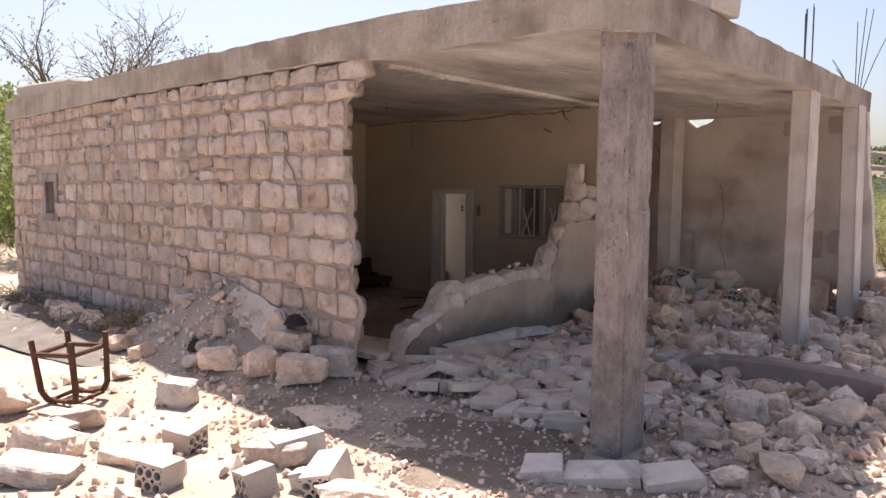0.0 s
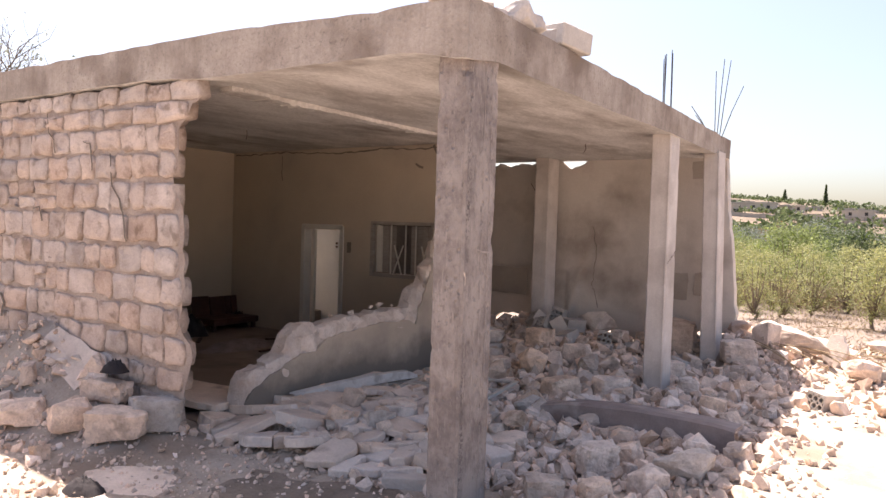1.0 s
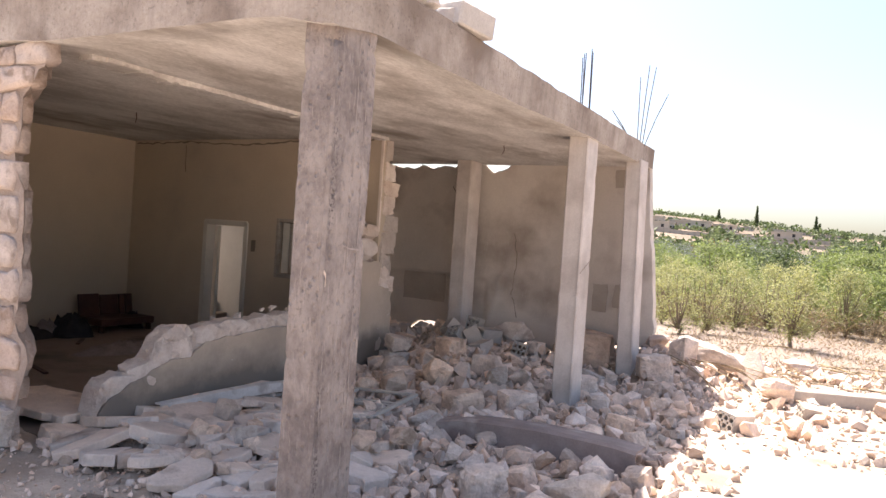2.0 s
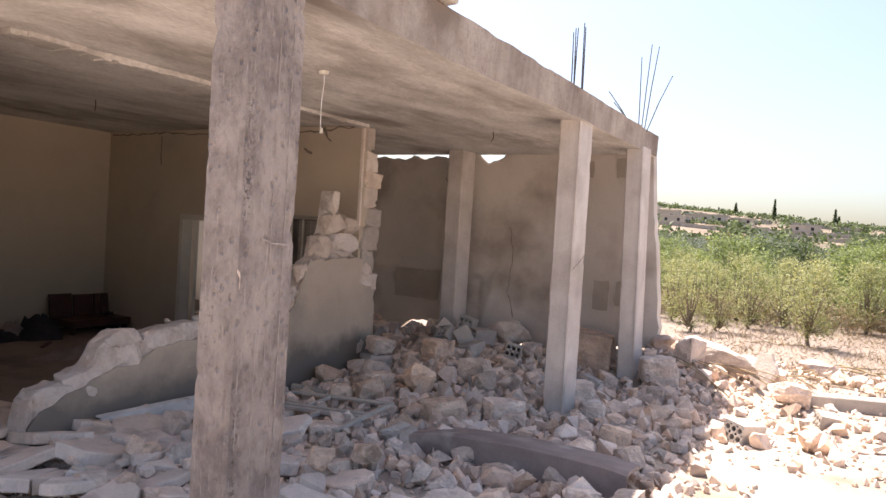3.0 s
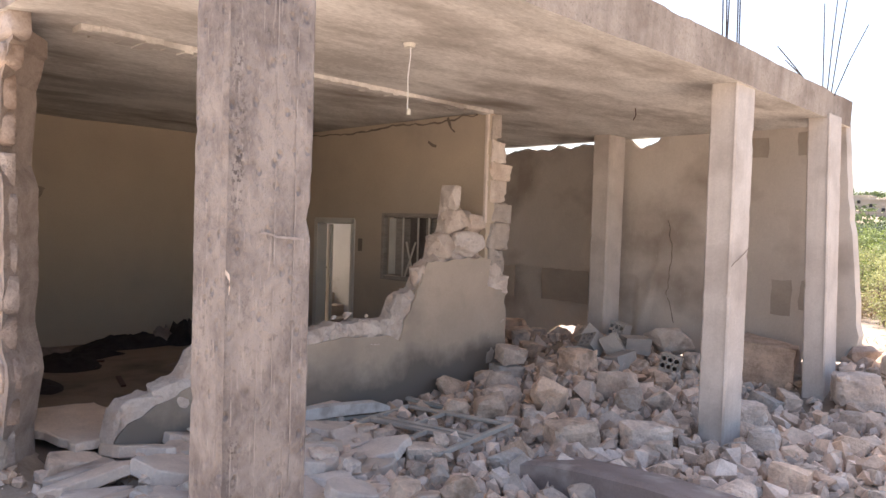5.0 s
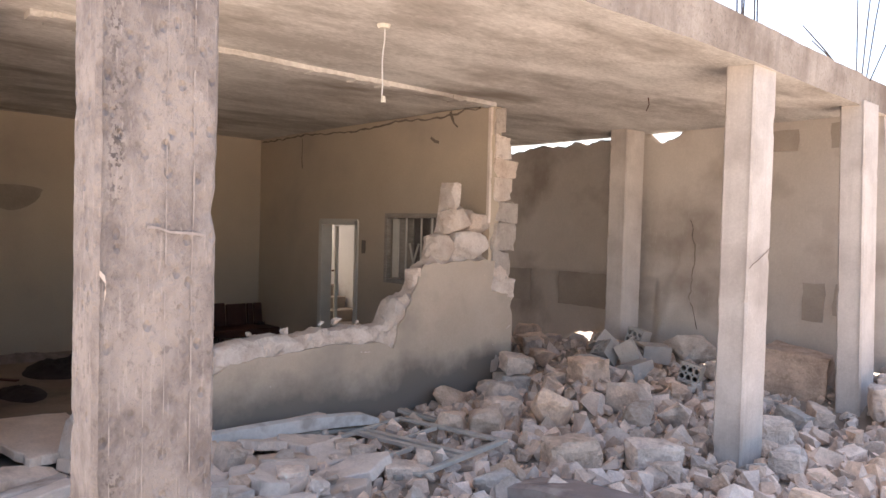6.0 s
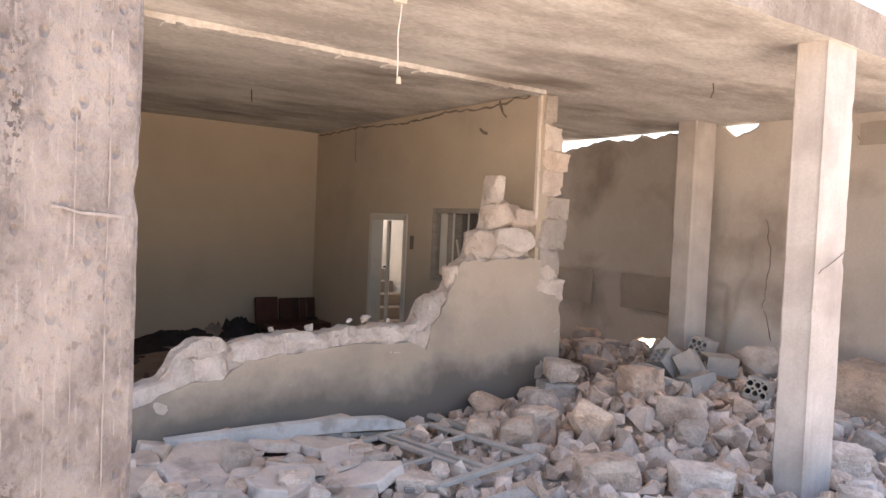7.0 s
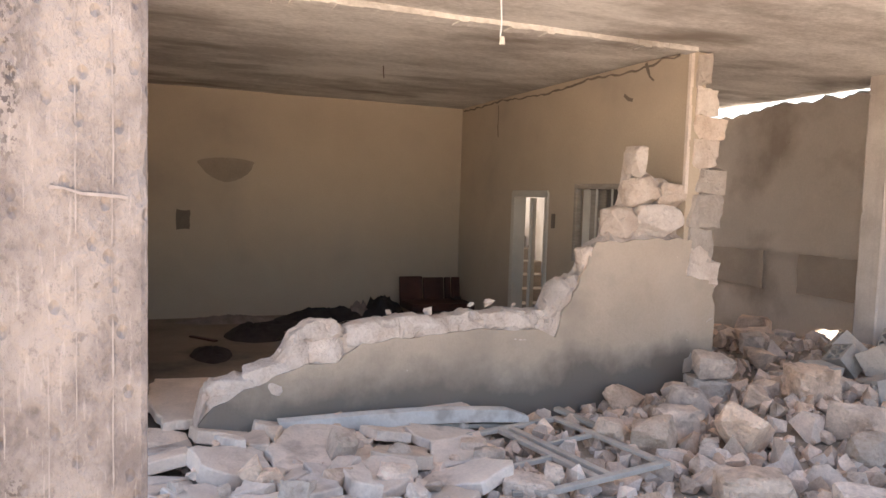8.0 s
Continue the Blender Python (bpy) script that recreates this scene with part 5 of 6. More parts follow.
def folded_gutter():
    """A length of folded sheet: a flat face with a lip above and below, pinched shut at one end."""
    bm, rows = bmesh.new(), []
    for k in range(13):
        f = k / 12
        h = 0.125 - 0.02 * f - 0.05 * smooth_step(0.93, 1.0, f)
        x, y, z = -4.70 + 0.17 * f + 0.01 * math.sin(f * 7), 5.56 + 1.75 * f, 0.10 + 0.03 * math.sin(f * 3.1)
        rows.append([bm.verts.new((x + dx, y, z + dz)) for dx, dz in ((0, 0), (0.035, 0.012), (0.03, h * 0.92), (-0.02, h), (-0.055, h * 0.96), (-0.055, h * 0.86), (0.01, h * 0.84), (0.012, 0.025), (-0.03, 0.02))])
    for a, b in zip(rows, rows[1:]):
        for k in range(9):
            bm.faces.new((a[k], a[(k + 1) % 9], b[(k + 1) % 9], b[k]))
    bm.faces.new(rows[0])
    bm.faces.new(rows[-1][::-1])
    bmesh.ops.recalc_face_normals(bm, faces=bm.faces)
    tagged(part("sheet_gutter", bm, M_GALV), "dull grey-white folded sheet metal gutter lying along the low wall", "gutter")


folded_gutter()


def fallen_frame():
    ob = thing("fallen_window_frame", "dusty pale wooden window frame fallen on the rubble", "window frame", pose(-3.92, 7.15, 0.12, 3, -3, 4))
    for name, a in (("rail", (-0.58, 0.58, -0.46, -0.405)), ("rail", (-0.58, 0.58, 0.405, 0.46)), ("mullion", (-0.53, 0.53, -0.075, -0.03)), ("mullion", (-0.53, 0.53, 0.01, 0.055)), ("stile", (-0.58, -0.53, -0.405, 0.405)), ("stile", (0.53, 0.58, -0.405, 0.405)),
                    ("glazing_bar", (-0.12, -0.09, 0.055, 0.405)), ("glazing_bar", (0.1, 0.13, -0.405, -0.075))):
        z = 0.0 if name == "rail" else 0.004
        part(name, a_box(a[0], a[1], a[2], a[3], -0.012 - z, 0.012 + z, 0.004), M_FRAME, ob)


fallen_frame()
for x, y, z, rz, tilt, length in ((-4.6, 6.9, 0.1, 80, 4, 0.9), (-4.1, 7.75, 0.12, 20, 6, 1.0), (-3.7, 6.75, 0.09, 160, 3, 0.6)):
    ob = thing("loose_plank", "dusty split wooden plank in the rubble", "plank", pose(x, y, z, 0, tilt, rz), "loose planks")
    part("board", a_box(-length / 2, length / 2, -0.03, 0.03, -0.02, 0.012, 0.004), M_WOODG, ob)


def hollow_block_mesh():
    """A cement block with two rows of three round holes through it; the holes run along x."""
    bm = bmesh.new()
    L, W, H, r, n = 0.2, 0.2, 0.1, 0.026, 12
    ends = []
    for x in (-L, L):
        holes = []
        for j in range(2):
            for i in range(3):
                cy, cz = (i - 1) * 0.066, (j - 0.5) * 0.078
                ring = [bm.verts.new((x, cy + r * math.cos(2 * math.pi * k / n), cz + r * math.sin(2 * math.pi * k / n))) for k in range(n)]
                square = []
                for k in range(n):
                    c, s = math.cos(2 * math.pi * k / n), math.sin(2 * math.pi * k / n)
                    f = 1 / max(abs(c), abs(s))
                    square.append(bm.verts.new((x, cy + 0.033 * c * f, cz + 0.039 * s * f)))
                for k in range(n):
                    m = (k + 1) % n
                    bm.faces.new((ring[k], ring[m], square[m], square[k]))
                holes.append(ring)
        ends.append(holes)
        for a in ((-W / 2, -0.099, -H, H), (0.099, W / 2, -H, H), (-0.099, 0.099, -H, -0.078), (-0.099, 0.099, 0.078, H)):
            bm.faces.new([bm.verts.new((x, u, v)) for u, v in ((a[0], a[2]), (a[1], a[2]), (a[1], a[3]), (a[0], a[3]))])
    for ra, rb in zip(*ends):
        for k in range(n):
            bm.faces.new((ra[k], ra[(k + 1) % n], rb[(k + 1) % n], rb[k]))
    for u0, v0, u1, v1 in ((-W / 2, -H, W / 2, -H), (W / 2, -H, W / 2, H), (W / 2, H, -W / 2, H), (-W / 2, H, -W / 2, -H)):
        bm.faces.new([bm.verts.new(p) for p in ((-L, u0, v0), (-L, u1, v1), (L, u1, v1), (L, u0, v0))])
    bmesh.ops.remove_doubles(bm, verts=bm.verts, dist=0.0005)
    bmesh.ops.recalc_face_normals(bm, faces=bm.faces)
    return mesh_of("hollow_block", bm, M_BLOCK)


HOLLOW = hollow_block_mesh()
for x, y, rz, tilt, lift in ((-0.55, 9.3, 60, 8, 0.0), (-3.8, 2.95, 75, -6, 0.0), (-4.05, 2.1, 110, 5, 0.0), (-4.55, 2.55, 20, 7, 0.0), (-3.3, 2.8, -60, 12, 0.0), (-3.55, 2.45, 80, -10, 0.0), (-4.35, 10.3, 70, 70, 0.12), (-4.12, 10.42, 20, 84, 0.12), (-4.55, 10.55, 40, 60, 0.14), (-4.1, 10.85, 60, 6, 0.06), (-3.5, 10.6, 110, 12, 0.06),
                             (-4.3, 9.95, 100, 8, 0.03), (-4.45, 11.1, 95, 12, 0.12), (-3.9, 10.2, 85, -10, 0.02), (-2.55, 4.95, 40, 10, 0.0), (0.1, 10.4, 20, 9, 0.0), (-5.25, 1.95, 10, 0, 0.0)):
    ob = new("hollow_block", HOLLOW)
    ob.matrix_basis = pose(x, y, ground_z(x, y) + 0.07 + lift, tilt, tilt * 0.7, rz) @ Matrix.Diagonal((0.45 + 0.4 * abs(math.sin(x * 31)), 1, 1, 1))
    tagged(ob, "broken grey hollow cement block with round holes", "block", "hollow blocks")


def stool():
    """A rusty stool frame standing on its head: a small ring below, four legs that flare upwards."""
    ob = thing("stool_frame", "rusty brown iron stool frame lying upside down", "stool", pose(-6.22, 2.48, ground_z(-6.22, 2.48) + 0.03, 3, -3, 22))
    low, high = 0.15, 0.215
    for sx, sy in ((-1, -1), (1, -1), (1, 1), (-1, 1)):
        bm = bmesh.new()
        pts = [(sx * low * 0.45, sy * low * 0.9, 0.015), (sx * low, sy * low, 0.03), (sx * (low + 0.035), sy * (low + 0.02), 0.1), (sx * high, sy * high * 0.85, 0.54)]
        for a, b in zip(pts, pts[1:]):
            tube(bm, a, b, 0.027, 0.024, 8)
        part("leg", bm, M_RUST, ob)
    for sy in (-1, 1):
        part("rail", tube(bmesh.new(), (-0.2, sy * 0.175, 0.42), (0.2, sy * 0.175, 0.42), 0.022, 0.022, 8), M_RUST, ob)
        part("seat_bar", box(bmesh.new(), -low, low, sy * low * 0.9 - 0.02, sy * low * 0.9 + 0.02, 0.0, 0.03, 0.004), M_RUST, ob)
    for sx in (-1, 1):
        part("rail", tube(bmesh.new(), (sx * 0.2, -0.175, 0.42), (sx * 0.2, 0.175, 0.42), 0.022, 0.022, 8), M_RUST, ob)
        part("seat_bar", a_box(sx * low - 0.02, sx * low + 0.02, -low, low, 0.002, 0.028, 0.004), M_RUST, ob)


stool()

# pale sheet of plaster leaning on the mound, and blocks out in the sun
tagged(part("plaster_sheet", plate_template(777), M_PLATE, at=pose(-6.15, 4.22, 0.55, 46, 15, 0) @ Matrix.Diagonal((1.25, 0.42, 0.03, 1))), "pale plaster sheet slumped against the stone wall", "plaster sheet")
for x, y, sx, sy, sz, rz, tx in ((-3.85, 2.85, 0.5, 0.3, 0.17, 25, 5), (-3.0, 2.75, 0.5, 0.34, 0.15, 40, -6), (-4.55, 2.2, 0.55, 0.3, 0.13, 15, 4), (-4.75, 1.65, 0.6, 0.4, 0.15, 35, -5), (-5.55, 2.2, 0.46, 0.3, 0.2, 60, 6), (-5.1, 1.85, 0.5, 0.34, 0.24, 20, -8), (-6.35, 1.95, 0.5, 0.4, 0.3, 15, 4), (-2.75, 2.55, 0.3, 0.24, 0.16, 70, 5)):
    stone(x, y, sx, sy, sz, rz, int(-x * 3), (tx, -tx), 0.0, "sunlit pale cement lump on crushed stone")

# far end: kerb, upright slab, bent wires
kerb = thing("concrete_kerb", "long pale concrete kerb beam lying in the sun", "kerb", pose(1.81, 12.29, ground_z(0.6, 11.9) - 0.0, 0, 0, 20))
part("beam", a_box(-2.3, 3.2, -0.11, 0.11, -0.15, 0.17, 0.015), M_BLOCK, kerb)
tagged(part("upright_slab", plate_template(901), M_PLATE, at=pose(-0.66, 12.0, ground_z(-0.66, 12.0) + 0.2, 74, 8, -18) @ Matrix.Diagonal((0.38, 0.56, 0.1, 1))), "grey slab of stone standing on edge in the rubble", "slab")
for x, y, sx, sy, sz, rz in ((-1.2, 11.9, 1.1, 0.36, 0.3, -20), (-0.7, 12.3, 0.8, 0.3, 0.26, -28), (-1.55, 12.6, 0.9, 0.4, 0.3, -30), (-0.3, 11.3, 0.5, 0.36, 0.28, 15)):
    stone(x, y, sx, sy, sz, rz, int(y * 5), (4, 9), 0.05, "sunlit broken concrete lump with pale dust")
rng = random.Random(41)
for k in range(9):
    x, y, z = -1.75 + 0.12 * k, 11.3 + 0.09 * k, 0.42 - 0.02 * k
    bm = bmesh.new()
    last = Vector((x, y, z))
    way = Vector((rng.uniform(0.3, 1), rng.uniform(-0.5, 0.3), rng.uniform(-0.1, 0.15))).normalized()
    for _ in range(5):
        way = (way + Vector((rng.uniform(-0.2, 0.2), rng.uniform(-0.2, 0.2), -0.13))).normalized()
        tube(bm, last, last + way * 0.22, 0.007, 0.007, 5)
        last = last + way * 0.22
    tagged(part("bent_wire", bm, M_TWIG), "thin bent wire sticking out of the rubble", "wire", "bent wires")


# ---- plants and distance ----
def leaf_mesh(name, spots, size, material, seed, flat=0.4):
    """Many small folded leaves at the given spots (place, spread, count)."""
    rng = np.random.default_rng(seed)
    verts, faces = [], []
    for centre, spread, count in spots:
        at = np.array(centre) + rng.normal(0, 1, (count, 3)) * np.array(spread)
        for p in at:
            s = size * rng.uniform(0.6, 1.3)
            a = rng.normal(0, 1, 3)
            a /= np.linalg.norm(a)
            b = np.cross(a, rng.normal(0, 1, 3))
            b /= np.linalg.norm(b) + 1e-9
            n = np.cross(a, b) * s * 0.15
            k = len(verts)
            verts += [(p - a * s).tolist(), (p + b * s * flat + n).tolist(), (p + a * s).tolist(), (p - b * s * flat + n).tolist()]
            faces += [(k, k + 1, k + 2), (k, k + 2, k + 3)]
    me = bpy.data.meshes.new(name)
    me.from_pydata(verts, [], faces)
    me.materials.append(material)
    return me


def limbs(bm, base, tips, r0, rng):
    for tip in tips:
        a, b = Vector(base), Vector(tip)
        mid = a.lerp(b, 0.5) + Vector((rng.uniform(-0.1, 0.1), rng.uniform(-0.1, 0.1), rng.uniform(0, 0.12))) * (b - a).length
        tube(bm, a, mid, r0, r0 * 0.65, 6)
        tube(bm, mid, b, r0 * 0.65, r0 * 0.2, 5)


def make_tree(name, label, x, y, h, spread, leaf, size, material, seed, clumps=26, per=60, low=0.35, bare=False):
    rng = random.Random(seed)
    ob = thing(name, label, "tree", Matrix.Translation((x, y, ground_z(x, y) - 0.05)), "trees behind the house")
    bm = bmesh.new()
    fork = h * low
    tube(bm, (0, 0, 0), (0.05 * h * rng.uniform(-1, 1), 0.05 * h * rng.uniform(-1, 1), fork), 0.018 * h + 0.01, 0.013 * h + 0.008, 8)
    spots, tips = [], []
    for k in range(clumps):
        a, r, z = rng.uniform(0, 6.28), spread * math.sqrt(rng.random()), rng.uniform(low * 0.9, 1.0)
        r *= math.sin(math.pi * min(1, (z - low * 0.55) / (1.06 - low * 0.55))) ** 0.7
        tip = (r * math.cos(a), r * math.sin(a), h * z)
        if k % 3 == 0 or bare:
            tips.append(tip)
        c = 0.16 * spread * rng.uniform(0.7, 1.6)
        spots.append((tip, (c, c, c * 0.8), int(per * rng.uniform(0.5, 1.4))))
    limbs(bm, (0, 0, fork * 0.9), tips, 0.032 if bare else 0.007 * h + 0.006, rng)
    if bare:
        for tip in tips:
            limbs(bm, tip, [(tip[0] + rng.uniform(-0.8, 0.8), tip[1] + rng.uniform(-0.8, 0.8), tip[2] + rng.uniform(-0.2, 0.7)) for _ in range(7)], 0.011, rng)
    part("trunk", bm, M_BARK, ob)
    part("crown", leaf_mesh("crown", spots, size, material, seed), material, ob)
    return ob


young = make_tree("young_tree", "young tree with thin trunk and sparse yellow-green leaves", -0.4, 17.6, 1.65, 0.62, 1, 0.03, M_LEAFY, 1, 70, 60, 0.22)
young2 = make_tree("young_tree", "slender young tree with pale sparse leaves", -2.7, 17.9, 1.6, 0.5, 1, 0.026, M_LEAFY, 2, 60, 40, 0.12)
green = make_tree("orchard_tree", "bushy green orchard tree in full leaf", -3.0, 27.0, 2.1, 1.2, 1, 0.06, M_LEAF, 3, 44, 90, 0.2)
green2 = make_tree("orchard_tree", "bushy green orchard tree in full leaf", 1.2, 29.0, 2.2, 1.25, 1, 0.06, M_LEAF, 4, 44, 90, 0.2)
dark = make_tree("orchard_tree", "broad dark green orchard tree", 1.5, 34.0, 2.5, 1.9, 1, 0.1, M_LEAFD, 5, 50, 90, 0.2)
olive = make_tree("olive_tree", "round grey-green olive tree", -4.6, 46.0, 2.5, 1.7, 1, 0.09, M_OLIVE, 6, 46, 90, 0.22)
dry = make_tree("withered_tree", "withered reddish-brown orchard tree", -7.5, 54.0, 2.7, 1.5, 1, 0.09, M_BROWNL, 7, 36, 70, 0.22)
rng = random.Random(9)


def more(ob, x, y, s):
    copy_thing(ob, Matrix.Translation((x, y, ground_z(x, y) - 0.08)) @ Matrix.Rotation(rng.uniform(0, 6.28), 4, "Z") @ Matrix.Scale(s, 4))


for x, y, s in ((-2.2, 18.6, 0.9), (-3.3, 19.4, 0.95), (-4.2, 20.2, 1.0), (1.9, 19.4, 0.9), (-2.7, 20.3, 0.95), (-1.7, 19.8, 1.0), (-1.1, 20.8, 1.05), (-3.6, 21.5, 1.1), (-2.2, 21.6, 1.1), (0.6, 21.5, 1.0)):
    more(young2 if x < -1 else young, x, y, s)
for k in range(62):
    y = 23 + 26 * rng.random() ** 0.9
    x = rng.uniform(-0.29, 0.13) * y + 0.2
    more(rng.choice((green, green2, green, dark if y > 30 else green2, olive if y > 36 else young)), x, y, rng.uniform(0.7, 0.98) * (1 if y < 36 else 0.95))
for k in range(110):
    y = 46 + 75 * rng.random()
    x = rng.uniform(-0.30, 0.14) * y
    kind, tall = rng.choice(((olive, 2.5), (dark, 2.5), (olive, 2.5), (green2, 2.2), (dark, 2.5), (dry, 2.7) if k % 3 == 0 else (olive, 2.5)))
    more(kind, x, y, (1.75 + 0.012 * y) / tall * rng.uniform(0.8, 1.06))
for x, y, s in ((-18.6, 6.3, 1.5), (-28, 8.6, 2.2), (-31, 9.4, 2.5), (-33, 10.4, 2.4), (-26, 7.6, 1.5), (-37, 9.6, 2.8), (-36, 12.4, 2.3)):
    more(green, x, y, s)


def bare_tree(x, y, h, seed, levels=5):
    """A nearly bare tree: limbs that fork again and again down to fine twigs, with a few leaves left on them."""
    rng = random.Random(seed)
    ob = thing("bare_tree", "nearly bare tree with thin dark twigs and few leaves", "tree", Matrix.Translation((x, y, ground_z(x, y) - 0.05)), "trees behind the house")
    bm, spots = bmesh.new(), []

    def grow(p, way, long, r, level):
        mid = p + way * long * 0.5 + Vector((rng.uniform(-1, 1), rng.uniform(-1, 1), rng.uniform(-1, 1))) * long * 0.08
        end = p + way * long
        tube(bm, p, mid, r, r * 0.85, 3 if level > 2 else 6)
        tube(bm, mid, end, r * 0.85, r * 0.7, 3 if level > 2 else 6)
        if level >= levels:
            if rng.random() < 0.55:
                spots.append((tuple(end), (0.12, 0.12, 0.12), rng.randint(1, 4)))
            return
        for k in range(rng.choice((2, 3, 3)) if level else 5):
            side = Vector((rng.uniform(-1, 1), rng.uniform(-1, 1), rng.uniform(-0.5, 0.6)))
            start = end if k else mid
            grow(start, (way + side * 0.85).normalized(), long * rng.uniform(0.52, 0.8), max(r * 0.55, 0.008), level + 1)

    grow(Vector((0, 0, 0)), Vector((rng.uniform(-0.1, 0.1), rng.uniform(-0.1, 0.1), 1)).normalized(), h * 0.42, 0.02 * h, 0)
    part("trunk", bm, M_BARK, ob)
    part("crown", leaf_mesh("crown", spots, 0.075, M_OLIVE, seed), M_OLIVE, ob)


for x, y, h, seed in ((-24.5, 10.0, 7.2, 21), (-22.6, 10.4, 6.4, 25), (-20.0, 10.2, 5.6, 22), (-18.2, 10.8, 5.2, 27)):
    bare_tree(x, y, h, seed)


def brush(name, label, spots, size, material, seed, category="brush"):
    me = leaf_mesh(name, spots, size, material, seed, 0.09)
    tagged(new(name, me), label, category, kind="stuff")


def spread_spots(count, x0, x1, y0, y1, tall, seed, per=40, wide=0.3):
    r = random.Random(seed)
    out = []
    for _ in range(count):
        x, y = r.uniform(x0, x1), r.uniform(y0, y1)
        out.append(((x, y, ground_z(x, y) + tall * 0.4), (wide, wide, tall * 0.35), per))
    return out


brush("dry_brush", "tangled dry brown brush at the orchard's edge", spread_spots(110, -4.5, 4.0, 20.5, 23.5, 0.6, 1, 110), 0.1, M_TWIG, 31)
brush("dry_brush_low", "low dry twigs on sunlit ground", spread_spots(120, -2.2, 4.5, 12.6, 20.0, 0.14, 2, 60, 0.45), 0.06, M_TWIG, 32)
brush("green_undergrowth", "green undergrowth below the orchard trees", spread_spots(150, -9, 5.5, 22.5, 34, 0.8, 3, 90, 0.5), 0.12, M_LEAF, 33, "undergrowth")
brush("dry_grass", "clump of dry yellow grass beside the stone wall", spread_spots(26, -15.5, -12.6, 2.4, 4.0, 0.22, 4, 90, 0.2) + spread_spots(50, -24, -14.5, 2, 8, 0.3, 5, 80, 0.4), 0.08, M_STRAW, 34, "grass")
brush("wall_weeds", "dead grey weeds at the wall's foot", spread_spots(30, -12.5, -7.8, 3.5, 4.25, 0.2, 6, 80, 0.16), 0.06, M_TWIG, 35, "weeds")


r_branch = random.Random(44)
for k in range(16):
    x, y = r_branch.uniform(-1.8, 3.5), r_branch.uniform(12.8, 17.5)
    bm = bmesh.new()
    last = Vector((0, 0, 0.02))
    turn = r_branch.uniform(-0.5, 0.5)
    for _ in range(6):
        turn += r_branch.uniform(-0.25, 0.25)
        after = last + Vector((math.cos(turn), math.sin(turn) * 0.6, 0)) * r_branch.uniform(0.15, 0.32)
        after.z = 0.02 + r_branch.uniform(0, 0.05)
        tube(bm, last, after, 0.014, 0.011, 5)
        if r_branch.random() < 0.6:
            tube(bm, after, after + Vector((r_branch.uniform(-0.1, 0.25), r_branch.uniform(-0.2, 0.2), r_branch.uniform(0, 0.12))), 0.008, 0.004, 4)
        last = after
    tagged(part("dry_branch", bm, M_TWIG, at=Matrix.Translation((x, y, ground_z(x, y)))), "dry bare branch lying on sunlit earth", "branch", "fallen branches")


def far_woods():
    r = random.Random(51)
    spots = []
    for _ in range(900):
        d = 110 + 340 * r.random()
        a = r.uniform(-0.36, 0.2)
        x, y = a * d, d
        if 150 < d < 215 and r.random() < 0.35 or 230 < d < 290 and r.random() < 0.65 or d > 300 and r.random() < 0.5:
            continue
        s = r.uniform(1.2, 2.2)
        spots.append(((x, y, ground_z(x, y) + 0.8), (s, s, 0.5), 26))
    me = leaf_mesh("far_woods", spots, 0.75, M_LEAFD, 52, 0.6)
    tagged(new("far_woods", me), "dark scrub and small trees dotted over the far hill", "woods", kind="stuff")


far_woods()
M_FARWALL = surface("far_house_plaster", (0.42, 0.37, 0.31), (0.58, 0.52, 0.45), 0.4, 5, 0.9, 0.0)
M_FARSTONE = surface("terrace_stone", (0.34, 0.30, 0.26), (0.50, 0.45, 0.39), 0.5, 6, 0.95, 0.0)
M_HOLE = surface("dark_window", (0.03, 0.03, 0.035), (0.06, 0.055, 0.05), 2, 20, 0.6, 0.0)


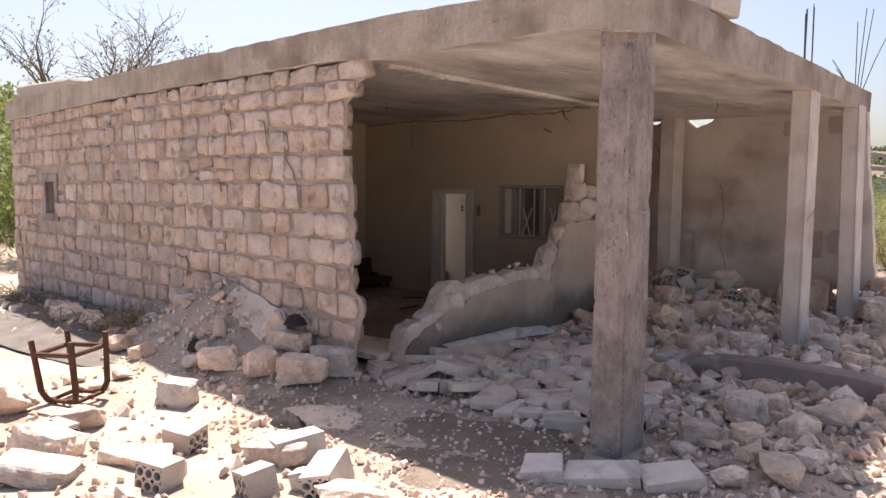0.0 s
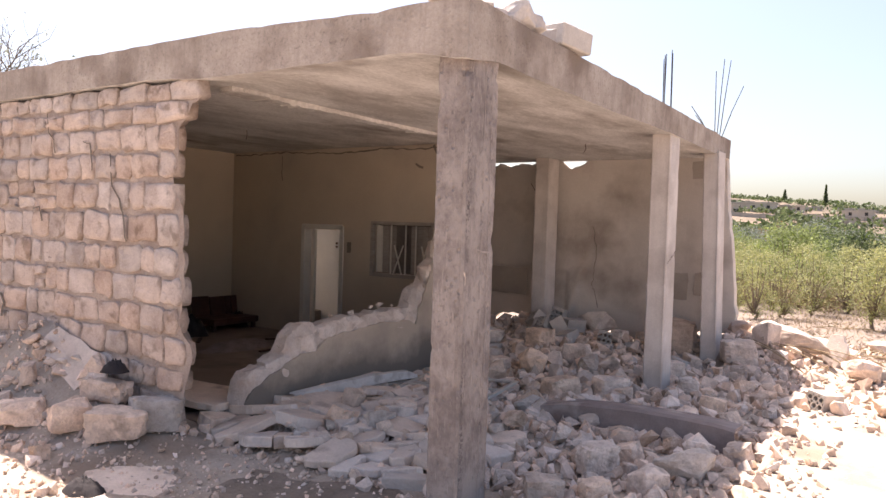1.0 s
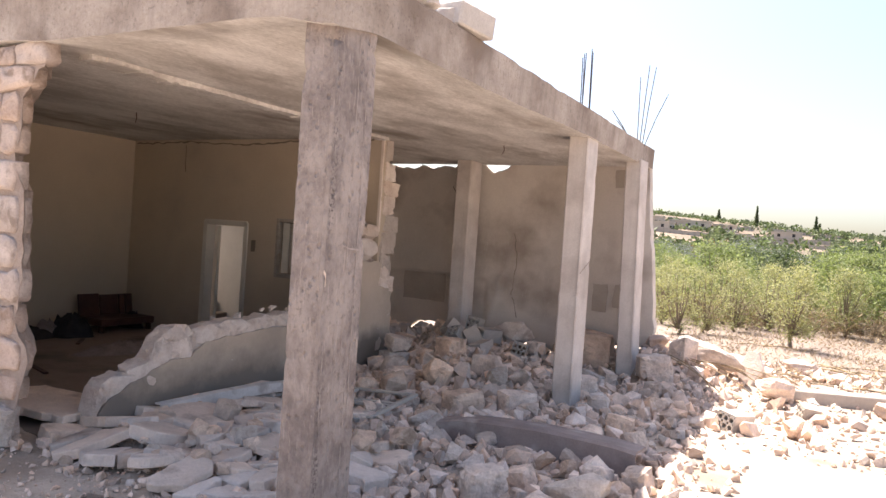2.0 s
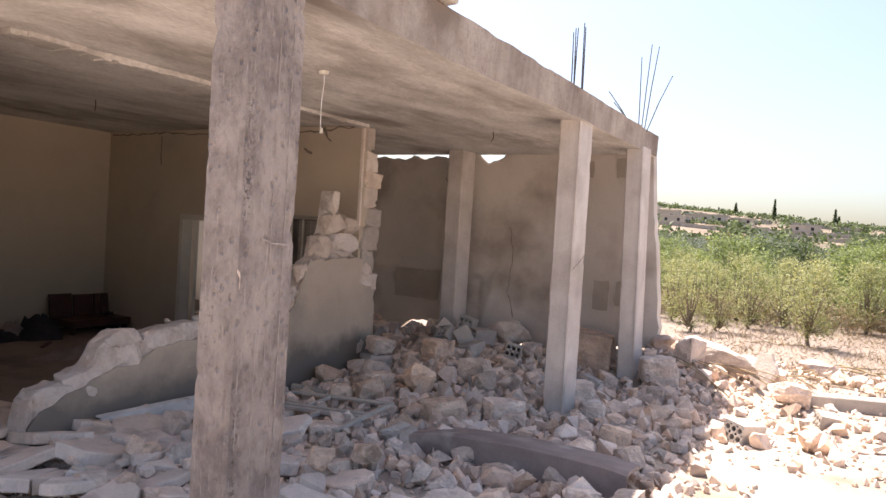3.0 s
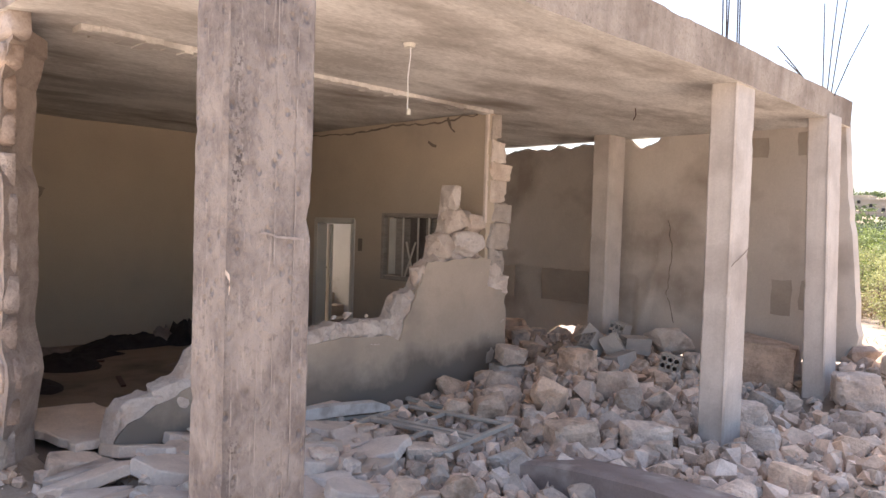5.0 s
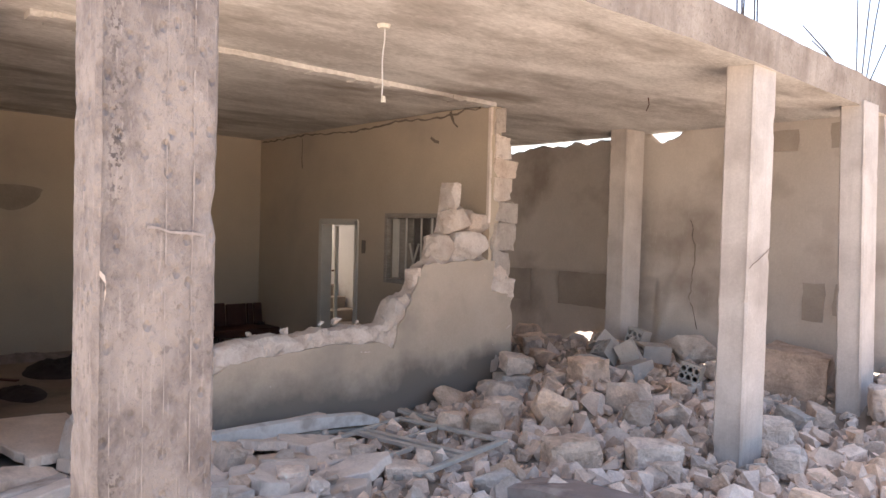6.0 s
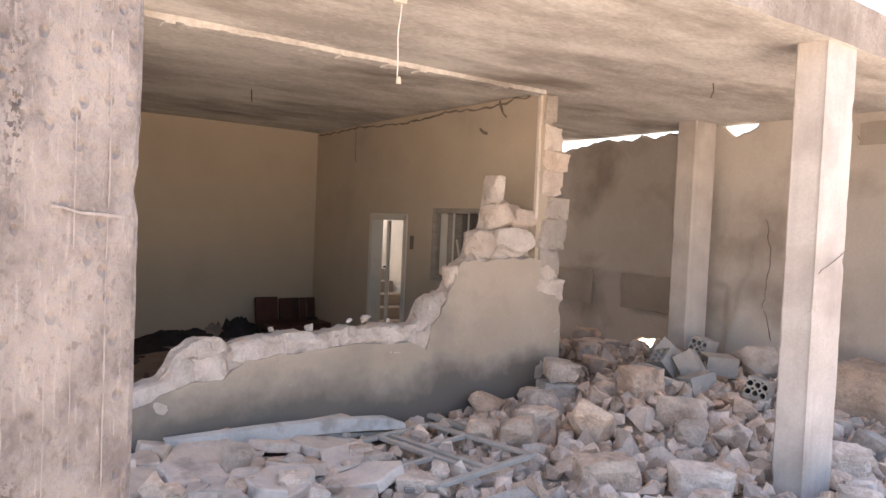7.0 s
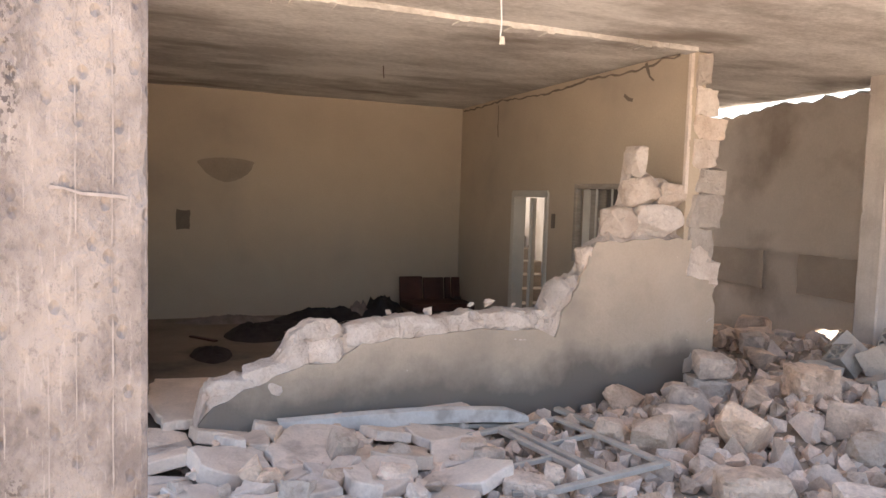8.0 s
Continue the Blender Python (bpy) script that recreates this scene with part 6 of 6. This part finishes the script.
def far_house(x, y, w, d, h, rz):
    ob = thing("far_house", "small flat-roofed pale house on the far hillside", "house", pose(x, y, ground_z(x, y) - 0.8, 0, 0, rz), "houses on the hill")
    part("wall", a_box(-w / 2, w / 2, -d / 2, d / 2, 0, h), M_FARWALL, ob)
    part("roof", a_box(-w / 2 - 0.2, w / 2 + 0.2, -d / 2 - 0.2, d / 2 + 0.2, h, h + 0.35), M_FARWALL, ob)
    n = max(2, int(w / 3.5))
    for k in range(n):
        cx = -w / 2 + w * (k + 0.5) / n
        part("window", a_box(cx - 0.4, cx + 0.4, -d / 2 - 0.05, -d / 2 + 0.1, h * 0.5, h * 0.5 + 0.9), M_HOLE, ob)


for x, y, w, d, h, rz in ((-50, 225, 9, 7, 3.6, 8), (-44, 212, 7, 6, 2.8, -6), (-39, 232, 12, 7, 3.0, 4), (-58, 228, 10, 7, 4, 0), (-62, 205, 8, 6, 3.4, 12), (-30, 240, 7, 5, 2.4, 10), (-12, 236, 8, 5, 2.2, 0), (8, 120, 4, 3, 2.6, -8)):
    far_house(x, y, w, d, h, rz)
rng = random.Random(15)
for x0, y, length in ((-60, 196, 34), (-34, 204, 22), (-16, 200, 18), (-52, 262, 30), (-26, 215, 26), (-4, 228, 20), (6, 205, 14), (-20, 268, 24)):
    wall = thing("terrace_wall", "broken dry-stone terrace wall across the hillside", "wall", Matrix.Translation((0, 0, 0)), "terrace walls", "structure")
    bm = bmesh.new()
    slope = rng.uniform(-0.25, 0.25)
    for k in range(int(length / 1.6)):
        x = x0 + 1.6 * k
        yy = y + slope * (x - x0) + 4 * hum(x, y, 0, 0.05)
        box(bm, x, x + 1.62, yy, yy + 0.7, ground_z(x + 1, yy) - 1, ground_z(x + 1, yy) + 1.0 + 0.9 * abs(hum(x, y, 0, 0.3)))
    part("wall_run", bm, M_FARSTONE, wall)
for x, y, h in ((-25.3, 290, 8), (-5.8, 300, 6.5), (-4.6, 302, 4), (-40, 300, 5)):
    ob = thing("cypress", "slim dark cypress standing on the ridge", "tree", Matrix.Translation((x, y, ground_z(x, y) - 0.3)), "cypresses on the ridge")
    part("trunk", tube(bmesh.new(), (0, 0, 0), (0, 0, h * 0.5), 0.25, 0.1), M_BARK, ob)
    part("crown", leaf_mesh("crown", [((0, 0, h * (0.15 + 0.8 * k / 12)), (0.42 * (1 - k / 14), 0.42 * (1 - k / 14), h * 0.04), 60) for k in range(13)], 0.4, M_LEAFD, int(h * 10)), M_LEAFD, ob)


# ---- the stones of the front wall ----
make_front_wall()
